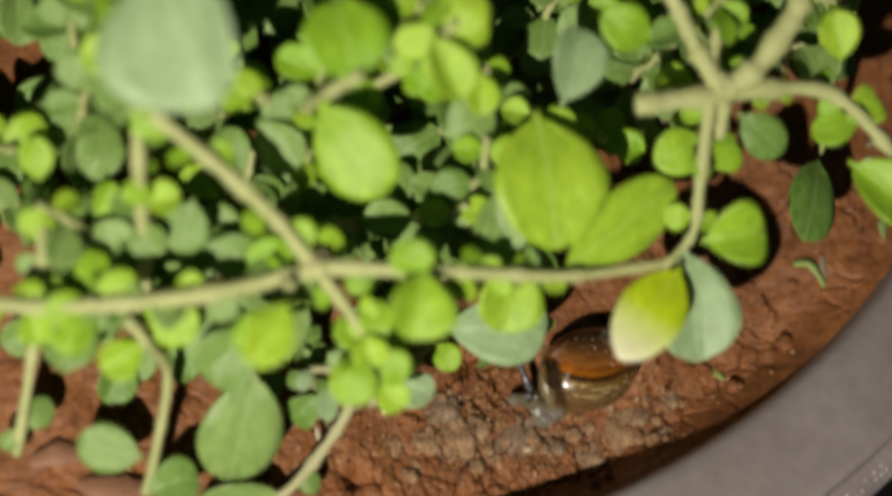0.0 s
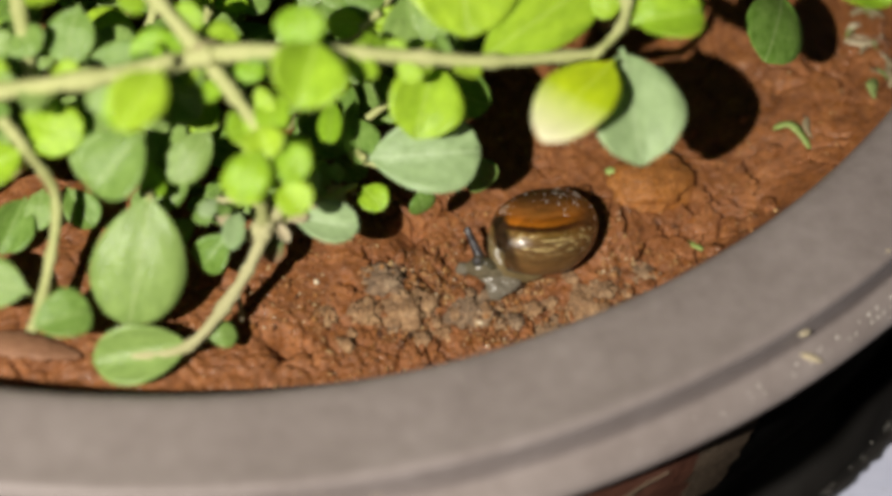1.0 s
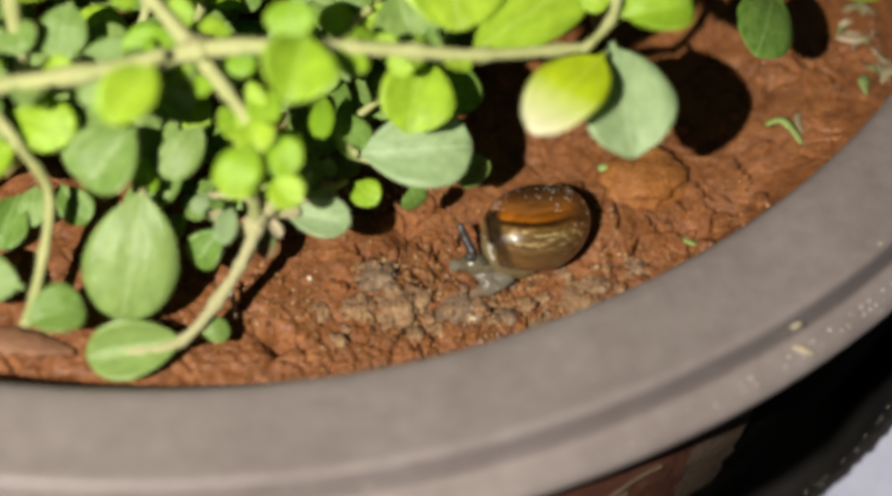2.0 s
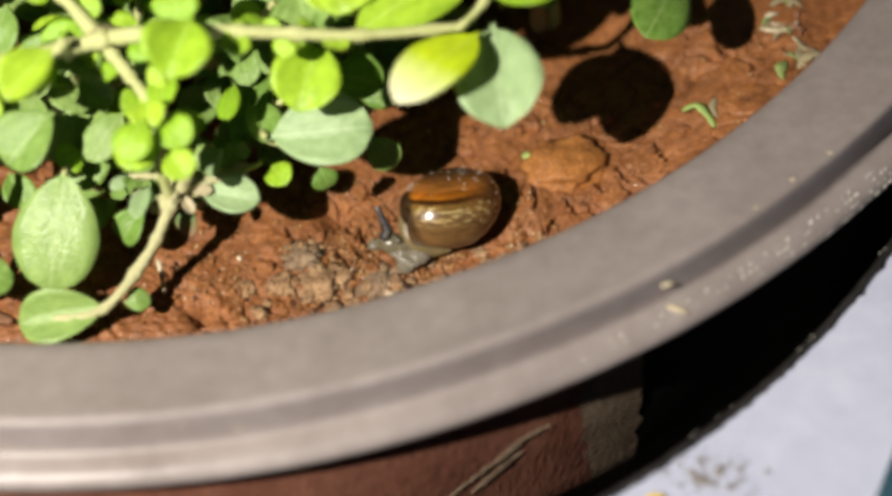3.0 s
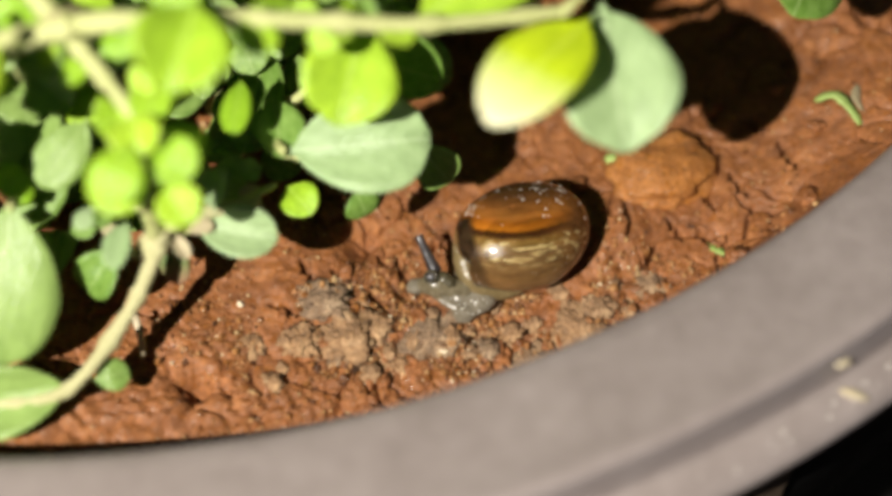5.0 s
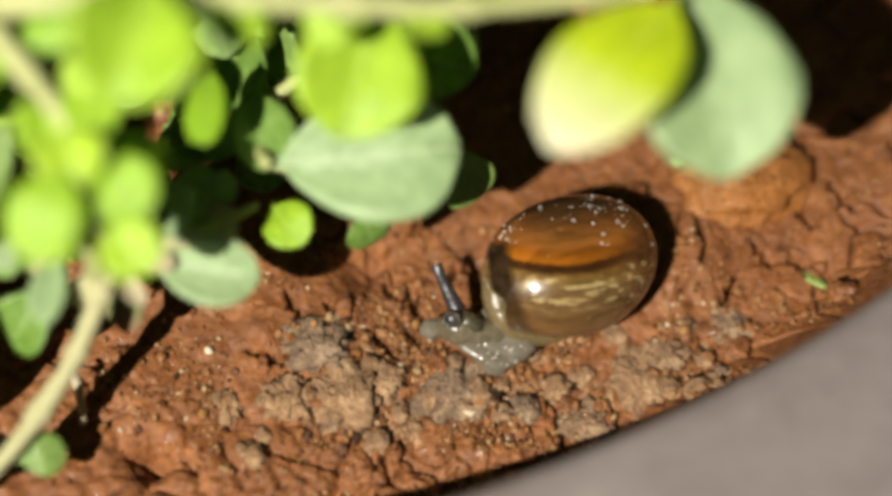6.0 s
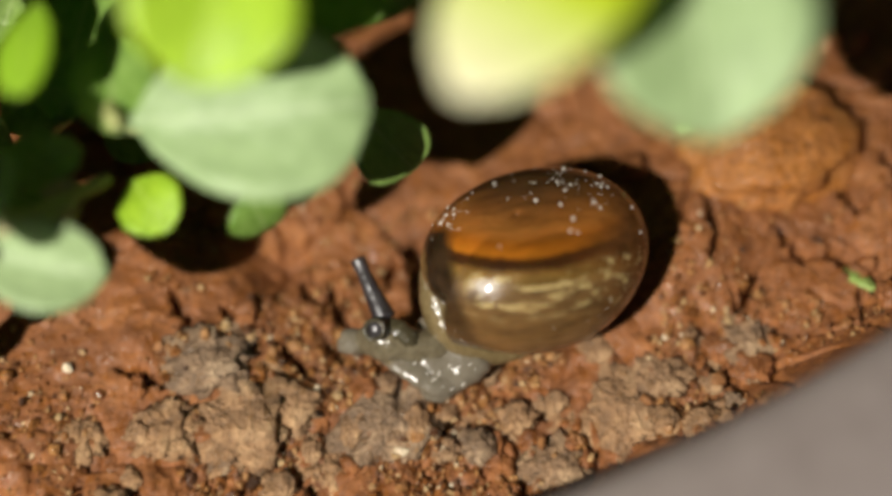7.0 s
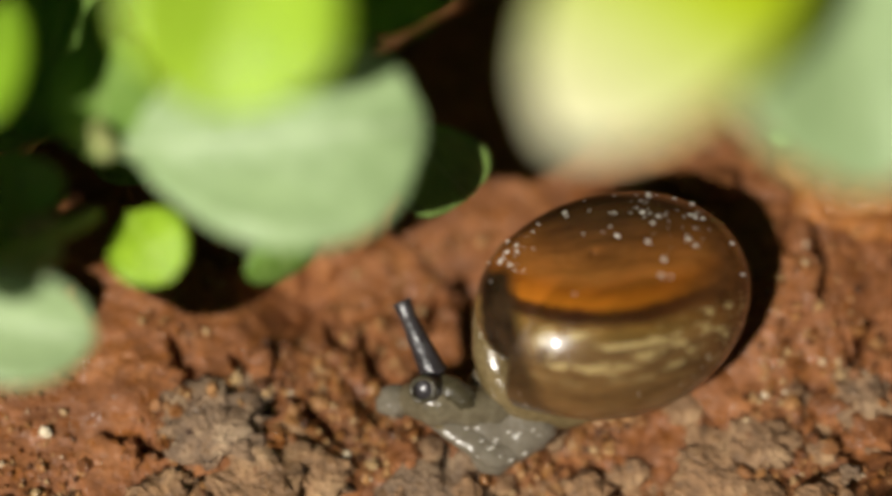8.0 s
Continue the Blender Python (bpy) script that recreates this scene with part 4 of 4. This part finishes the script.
    leaf(right, (0.03, 2.85, 4.60), (-0.67, 3.09, 4.80), 0.62, 'young')
    leaf(right, (2.59, 2.49, 4.50), (2.45, 3.03, 4.90), 0.53, 'young')
    leaf(clus, (-3.87, -0.38, 2.60), (-4.10, -1.05, 2.60), 0.56, 'young')
    leaf(clus, (-3.91, -0.08, 2.70), (-4.17, -0.24, 2.80), 0.42, 'young')
    leaf(clus, (-3.65, -0.44, 2.70), (-3.34, -0.66, 2.60), 0.47, 'young')
    leaf(clus, (-3.85, 0.02, 2.90), (-3.63, 0.10, 3.00), 0.36, 'young')
    leaf(clus, (-3.85, -0.62, 3.00), (-4.10, -1.12, 2.85), 0.54, 'young')
    leaf(clus, (-3.82, -0.28, 3.00), (-3.76, -0.70, 2.90), 0.48, 'young')
    leaf(clus, (-3.66, -0.48, 2.85), (-3.34, -0.86, 2.75), 0.50, 'young')
    leaf(clus, (-3.62, -0.74, 2.55), (-3.36, -1.14, 2.45), 0.44, 'young')
    leaf(left, (-4.92, -0.10, 3.72), (-5.16, -0.66, 3.60), 0.46, 'tip')
    leaf(mid, (-2.56, 0.80, 1.72), (-2.52, 0.14, 1.62), 0.50, 'mature')
    leaf(left, (-5.45, 0.68, 2.30), (-5.73, -0.27, 2.00), 0.77, 'mature')
    leaf(left, (-4.62, 1.03, 2.00), (-5.05, 0.19, 1.70), 0.52, 'mature')
    leaf(left, (-4.57, 0.32, 1.50), (-5.15, -0.10, 1.30), 0.55, 'mature')
    leaf(left, (-4.87, -0.06, 3.80), (-5.39, -0.80, 3.70), 0.60, 'young')
    leaf(left, (-5.03, 0.47, 2.10), (-5.40, 0.06, 1.60), 0.53, 'mature')
    leaf(low, (-6.53, -1.59, 1.10), (-5.82, -1.40, 1.10), 0.61, 'mature')
    leaf(low, (-6.51, -1.18, 1.20), (-7.33, -0.88, 1.20), 0.65, 'mature')
    leaf(low, (-6.55, 0.42, 0.90), (-6.89, -0.26, 0.70), 0.54, 'mature')
    leaf(low, (-6.35, 0.46, 1.00), (-6.44, -0.02, 0.80), 0.40, 'mature')
    leaf(low, (-6.05, 0.38, 1.10), (-5.78, -0.10, 0.90), 0.44, 'mature')
    leaf(low, (-6.55, 0.49, 2.40), (-5.84, 0.03, 2.50), 0.66, 'young')
    leaf(low, (-6.48, -0.03, 2.40), (-7.04, -0.28, 2.30), 0.52, 'young')
    leaf(low, (-7.62, 2.12, 2.60), (-7.66, 2.61, 2.90), 0.45, 'young')
    leaf(low, (-7.05, 2.14, 2.40), (-6.70, 2.72, 2.70), 0.59, 'mature')
    leaf(low, (-7.44, 1.69, 2.50), (-7.56, 1.28, 2.20), 0.40, 'young')
    leaf(low, (-6.95, 1.66, 2.50), (-6.72, 2.03, 2.70), 0.38, 'young')
    leaf(low, (-5.78, 1.63, 3.00), (-5.98, 1.05, 2.60), 0.61, 'mature')
    leaf(low, (-5.76, 1.09, 2.60), (-4.98, 0.90, 2.60), 0.61, 'mature')
    leaf(low, (-6.46, 2.31, 4.60), (-6.36, 1.84, 4.40), 0.45, 'young')
    leaf(crown, (-6.35, 3.52, 6.00), (-5.86, 1.62, 5.72), 1.75, 'pale', (-0.45, -0.45, 0.77))
    leaf(crown, (-3.95, 2.21, 4.90), (-4.13, 3.24, 5.20), 1.09, 'young')
    leaf(crown, (-1.11, 2.26, 4.00), (-0.73, 3.20, 4.30), 0.77, 'pale')
    leaf(crown, (-4.29, 2.33, 4.20), (-3.57, 1.18, 3.90), 0.98, 'young')
    leaf(crown, (-2.96, 2.82, 5.00), (-2.64, 2.07, 4.70), 0.62, 'young')
    leaf(crown, (-2.35, 3.39, 5.20), (-2.68, 2.81, 5.00), 0.63, 'young')
    leaf(crown, (-1.94, 1.50, 3.20), (-1.77, 0.47, 2.80), 0.88, 'mature')
    leaf(crown, (-2.59, 2.12, 3.50), (-1.92, 2.40, 3.70), 0.73, 'mature')
    leaf(crown, (-4.88, 2.68, 3.00), (-4.41, 2.03, 2.80), 0.66, 'mature')
    leaf(front, (-3.62, -0.42, 1.46), (-3.34, -0.24, 1.52), 0.20, 'bract')
    leaf(front, (-3.55, -0.45, 1.42), (-3.22, -0.50, 1.44), 0.16, 'bract')
    leaf(front, (-3.72, -0.40, 1.48), (-3.88, -0.18, 1.54), 0.18, 'bract')
    leaf(front, (-3.62, -0.52, 1.42), (-3.48, -0.76, 1.30), 0.15, 'bract')
    leaf(front, (-2.72, -0.04, 1.36), (-2.96, -0.14, 1.42), 0.15, 'bract')
    leaf(front, (-4.32, -0.30, 1.32), (-4.08, -0.44, 1.26), 0.16, 'bract')
    leaf(front, (-3.86, -0.72, 1.34), (-4.06, -0.58, 1.28), 0.14, 'bract')
    leaf(front, (-3.19, -0.44, 1.60), (-3.19, 0.05, 1.65), 0.34, 'pale')
    leaf(front, (-2.88, 0.06, 1.30), (-3.17, 0.28, 1.35), 0.42, 'mature')
    leaf(front, (-2.71, 0.12, 1.50), (-2.92, 0.03, 1.55), 0.25, 'mature')
    leaf(front, (-4.29, -0.26, 1.60), (-4.49, -0.54, 1.65), 0.22, 'pale')
    leaf(front, (-4.19, -0.42, 1.70), (-4.27, -0.63, 1.75), 0.20, 'mature')
    leaf(front, (-4.53, -0.17, 1.30), (-4.41, -0.44, 1.35), 0.25, 'mature')
    leaf(front, (-4.06, -0.36, 1.50), (-4.16, -0.97, 1.55), 0.28, 'pale')
    leaf(front, (-3.53, -0.56, 2.50), (-3.31, -0.07, 2.55), 0.50, 'young')
    leaf(front, (-3.74, -0.41, 2.70), (-4.04, -0.05, 2.75), 0.42, 'young')
    leaf(front, (-3.66, -0.43, 2.90), (-3.64, 0.19, 2.95), 0.42, 'young')
    leaf(front, (-3.46, -0.41, 1.90), (-3.68, -0.21, 1.95), 0.30, 'young')
    leaf(front, (-2.85, 0.67, 2.20), (-2.97, -0.01, 2.25), 0.30, 'young')
    leaf(front, (-4.84, -0.54, 0.80), (-4.77, 0.02, 0.85), 0.50, 'mature')
    leaf(front, (-4.88, 0.02, 1.80), (-5.17, -0.22, 1.85), 0.45, 'young')
    leaf(front, (-3.04, 0.85, 1.00), (-2.71, 1.02, 1.05), 0.50, 'mature')
    leaf(front, (-3.29, 1.11, 0.90), (-2.99, 0.72, 0.95), 0.50, 'mature')
    leaf(front, (-3.63, 0.66, 0.80), (-3.25, 0.58, 0.85), 0.50, 'mature')
    leaf(front, (-2.73, 0.97, 0.70), (-2.37, 0.58, 0.75), 0.45, 'mature')

    stem(front, [(-3.6, 0.6, -0.1), (-3.7, -0.2, 0.9), (-3.77, -0.66, 1.35), (-4.08, -1.11, 1.0), (-4.72, -1.67, 0.58), (-5.4, -1.72, 0.48)], 0.10, 0.065, BEIGE_STEM)
    stem(front, [(-3.72, -0.3, 1.0), (-3.4, -0.4, 1.35), (-2.6, 0.0, 1.35)], 0.06, 0.035)
    stem(front, [(-4.9, 0.5, 0.4), (-5.05, -0.1, 1.6), (-5.08, -0.4, 1.85)], 0.05, 0.035)
    stem(low, [(-6.9, 1.4, 0.0), (-6.47, 0.61, 1.5), (-6.38, 0.98, 2.2), (-6.48, 1.61, 3.5), (-6.53, 2.21, 4.5)], 0.11, 0.08)
    stem(low, [(-6.37, 2.13, 4.5), (-5.61, 1.61, 4.1), (-4.93, 1.07, 3.7), (-4.42, 0.54, 3.3), (-4.35, 0.46, 3.25)], 0.09, 0.1)
    stem(low, [(-8.47, 0.45, 3.0), (-7.55, 0.31, 3.0), (-5.92, 0.28, 3.2), (-4.53, 0.46, 3.3), (-4.3, 0.52, 3.32)], 0.09, 0.12)
    stem(low, [(-7.64, 1.81, 2.6), (-7.66, 0.94, 2.5), (-7.79, 0.3, 1.8), (-8.07, -0.86, 0.7)], 0.09, 0.07)
    stem(low, [(-6.7, 0.2, 2.7), (-6.45, -0.03, 2.4), (-6.16, -0.23, 1.7), (-6.31, -0.95, 1.2), (-6.51, -1.59, 1.0)], 0.07, 0.06)
    stem(tall, [(-4.55, 0.52, 3.3), (-4.3, 0.51, 3.32), (-3.42, 0.35, 3.5), (-2.35, 0.24, 3.5), (-1.14, 0.17, 3.4), (0.17, 0.3, 3.3)], 0.13, 0.06)
    stem(tall, [(0.1, 0.25, 3.3), (0.5, 0.6, 3.5), (0.59, 1.12, 3.8), (0.77, 2.17, 4.3)], 0.05, 0.1)
    stem(tall, [(-4.35, 0.6, 3.3), (-3.8, 1.4, 2.2), (-2.8, 2.0, 1.0), (-2.2, 2.2, 0.0)], 0.13, 0.12, OLD_STEM)
    stem(right, [(-0.24, 2.09, 4.3), (0.77, 2.17, 4.3), (2.36, 2.18, 4.3), (3.29, 1.39, 4.0)], 0.15, 0.08)
    stem(right, [(0.95, 2.24, 4.3), (1.38, 2.45, 4.5), (1.9, 3.04, 4.9), (2.18, 3.59, 5.1)], 0.18, 0.14)
    stem(right, [(1.4, 3.4, 0.0), (1.2, 3.0, 2.0), (0.85, 2.4, 4.25)], 0.13, 0.11, OLD_STEM)
    stem(right, [(0.9, 2.28, 4.34), (0.62, 2.75, 4.5), (0.42, 3.1, 4.7), (0.2, 3.5, 4.9)], 0.15, 0.1)
    stem(right, [(0.95, 2.3, 4.36), (0.82, 2.6, 4.4), (0.95, 3.0, 4.6)], 0.12, 0.08)
    stem(right, [(0.9, 2.25, 4.3), (0.95, 2.0, 4.2), (0.9, 1.7, 4.0)], 0.13, 0.06)
    part("node", lump((0.92, 2.26, 4.32), (0.2, 0.17, 0.15), 0.4, 0.35, 12), STEM, right, "knotted node where stems meet")
    stem(right, [(2.36, 2.18, 4.3), (2.9, 2.3, 3.2), (3.2, 2.2, 2.2)], 0.07, 0.04)
    stem(clus, [(-4.45, 0.66, 3.36), (-4.38, 0.5, 3.26), (-4.1, 0.2, 3.0), (-3.75, -0.25, 2.6), (-3.8, -0.55, 2.0), (-3.75, -0.6, 1.4)], 0.09, 0.07)
    stem(left, [(-5.4, 1.8, 0.0), (-5.0, 1.2, 1.6), (-4.9, 0.9, 2.2), (-4.8, 0.2, 3.6)], 0.09, 0.06)
    stem(mid, [(-3.2, 1.6, 0.0), (-2.7, 0.8, 1.2), (-2.5, 0.1, 1.75)], 0.08, 0.05)
    stem(mid, [(-2.7, 0.8, 1.2), (-1.9, 1.0, 1.9), (-1.6, 0.9, 2.2)], 0.06, 0.04)
    stem(mid, [(-2.6, 0.4, 1.4), (-1.9, 0.1, 1.4), (-1.2, 0.3, 1.25)], 0.05, 0.03)
    stem(crown, [(-4.2, 3.2, 0.0), (-4.3, 2.9, 2.4), (-4.2, 2.4, 4.3), (-3.9, 2.3, 5.0)], 0.12, 0.07)
    stem(crown, [(-4.25, 2.8, 2.6), (-3.0, 2.9, 4.0), (-2.7, 2.9, 5.1)], 0.08, 0.05)
    stem(crown, [(-4.3, 2.9, 2.4), (-5.8, 3.1, 4.6), (-6.5, 3.5, 6.0)], 0.09, 0.06)

    stem(front, [(-3.62, -0.44, 1.44), (-3.5, -0.41, 1.5), (-3.19, -0.33, 1.46), (-2.76, -0.22, 1.42)], 0.12, 0.05, BEIGE_STEM)
    stem(front, [(-3.62, -0.45, 1.46), (-3.8, -0.28, 1.5), (-4.3, -0.26, 1.55)], 0.08, 0.04, BEIGE_STEM)
    stem(front, [(-3.62, -0.5, 1.5), (-3.5, -0.5, 1.8), (-3.55, -0.4, 2.4), (-3.66, -0.4, 2.85)], 0.10, 0.06, BEIGE_STEM)
    stem(front, [(-3.5, 0.9, -0.1), (-3.2, 0.8, 0.5), (-2.9, 0.75, 0.9)], 0.05, 0.03)
    part("node", lump((-4.42, 0.52, 3.3), (0.17, 0.15, 0.14), 0.4, 0.35, 8), OLD_STEM, tall, "knotted node where stems meet")
    part("node", lump((-3.75, -0.6, 1.42), (0.16, 0.14, 0.16), 0.4, 0.5, 9), BEIGE_STEM, front, "knotted node where stems meet")
    rng = random.Random(3)
    sprigs(low, [(-6.47, 0.9, 1.5), (-6.38, 1.1, 2.2), (-6.48, 1.61, 3.5), (-6.53, 2.21, 4.5)], rng)
    sprigs(low, [(-6.37, 2.13, 4.4), (-5.61, 1.61, 4.0), (-4.93, 1.07, 3.6), (-4.35, 0.67, 3.2)], rng, 0.5)
    sprigs(low, [(-8.47, 0.45, 3.0), (-7.55, 0.31, 2.9), (-5.92, 0.28, 3.1), (-4.53, 0.38, 3.2)], rng, 0.38)
    sprigs(low, [(-7.64, 1.81, 2.6), (-7.66, 0.94, 2.5), (-7.79, 0.3, 1.8), (-8.07, -0.86, 0.7)], rng)
    sprigs(tall, [(-4.37, 0.6, 3.2), (-3.42, 0.35, 3.5), (-2.35, 0.24, 3.5), (-1.3, 0.3, 3.3)], rng, 0.3, (0.25, 0.5))
    sprigs(tall, [(-4.2, 0.8, 2.9), (-3.8, 1.4, 2.2), (-2.8, 2.0, 1.0)], rng, 0.3)
    sprigs(tall, [(0.5, 0.7, 3.5), (0.6, 1.2, 3.8), (0.77, 2.1, 4.2)], rng, 0.4, (0.25, 0.45))
    sprigs(clus, [(-4.35, 0.67, 3.2), (-4.1, 0.2, 2.9), (-3.75, -0.2, 2.5), (-3.8, -0.45, 1.9), (-3.75, -0.4, 1.4)], rng, 0.26)
    sprigs(left, [(-5.3, 1.5, 0.6), (-5.0, 1.2, 1.6), (-4.9, 0.9, 2.2), (-4.8, 0.3, 3.5)], rng, 0.3)
    sprigs(mid, [(-3.1, 1.4, 0.4), (-2.8, 1.0, 1.0), (-2.6, 0.6, 1.5)], rng, 0.25)
    sprigs(front, [(-4.9, 0.6, 0.5), (-4.3, 0.3, 0.9), (-3.7, 0.1, 0.9), (-3.2, 0.3, 0.9)], rng, 0.25)
    sprigs(right, [(-0.24, 2.2, 4.2), (0.77, 2.3, 4.2), (2.36, 2.3, 4.2), (3.2, 1.6, 3.9)], rng, 0.5)
    sprigs(right, [(1.3, 3.2, 1.0), (1.2, 3.0, 2.0), (0.85, 2.5, 4.2)], rng, 0.4)
    sprigs(crown, [(-4.2, 3.1, 1.0), (-4.3, 2.9, 2.4), (-4.2, 2.5, 4.2)], rng, 0.35)
    sprigs(crown, [(-4.25, 2.8, 2.6), (-3.0, 2.9, 4.0), (-2.7, 2.9, 5.1)], rng, 0.35)
    sprigs(crown, [(-4.3, 2.9, 2.4), (-5.8, 3.1, 4.6), (-6.5, 3.5, 6.0)], rng, 0.4)


near_shoots()


def filler(x, y, top, lean, rng):
    """A shoot with opposite pairs of leaves, paler and smaller towards its end."""
    sh = shoot_at(x, y)
    z0 = soil_height(x, y)
    n = 5
    pts = [Vector((x, y, z0 - 0.1))]
    d = Vector((lean[0], lean[1], 0))
    for i in range(1, n):
        t = i / (n - 1)
        pts.append(Vector((x, y, z0 + top * (t ** 0.8))) + d * t * t + Vector((rng.uniform(-0.2, 0.2), rng.uniform(-0.2, 0.2), 0)))
    stem(sh, pts, 0.09, 0.045)
    pairs = max(4, int(top * 2.6))
    for i in range(pairs):
        t = 0.16 + 0.84 * (i + rng.uniform(0, 0.5)) / pairs
        k = min(int(t * (n - 1)), n - 2)
        p = pts[k].lerp(pts[k + 1], t * (n - 1) - k)
        a = i * 1.57 + rng.uniform(-0.5, 0.5)
        for s in (0, math.pi):
            length = rng.uniform(0.55, 1.0) * (1.1 - 0.45 * t)
            w = a + s
            q = p + length * Vector((math.cos(w), math.sin(w), rng.uniform(-0.3, 0.35)))
            kind = "young" if t > 0.72 + rng.uniform(-0.1, 0.2) else "mature"
            leaf(sh, p, q, length * rng.uniform(0.68, 0.85), kind, (rng.uniform(-0.5, 0.4), rng.uniform(-0.8, 0.1), 1))


def far_shoots():
    rng = random.Random(7)
    spots = []
    tries = 0
    while len(spots) < 95 and tries < 6000:
        tries += 1
        x, y = rng.uniform(-12.5, 5.5), rng.uniform(0.6, 8.0)
        edge = 1.3 + 0.42 * max(0, x + 3.0) if x > -5 else 0.7
        if y < edge or math.hypot(x - AXIS[0], y - AXIS[1]) > 11.8:
            continue
        if any(math.hypot(x - a, y - b) < 0.8 for a, b in spots):
            continue
        spots.append((x, y))
        top = rng.uniform(1.5, 3.6) if y < 3 else rng.uniform(2.2, 5.0)
        filler(x, y, top, (rng.uniform(-1, 1), rng.uniform(-1.0, 0.6)), rng)


far_shoots()


def motions():
    """The head creeps forward a millimetre while its eye stalk reaches out."""
    at = head.matrix_basis.copy()
    walk(head, [(t, Matrix.Translation((dx * U, dy * U, 0)) @ at) for t, dx, dy in ((0.0, 0.09, 0.03), (2.3, 0.09, 0.02), (3.5, 0.05, 0.02), (4.7, 0.02, 0.01), (5.8, 0.0, 0.0), (7.0, -0.02, 0.0), (8.0, 0.0, 0.0))])


motions()
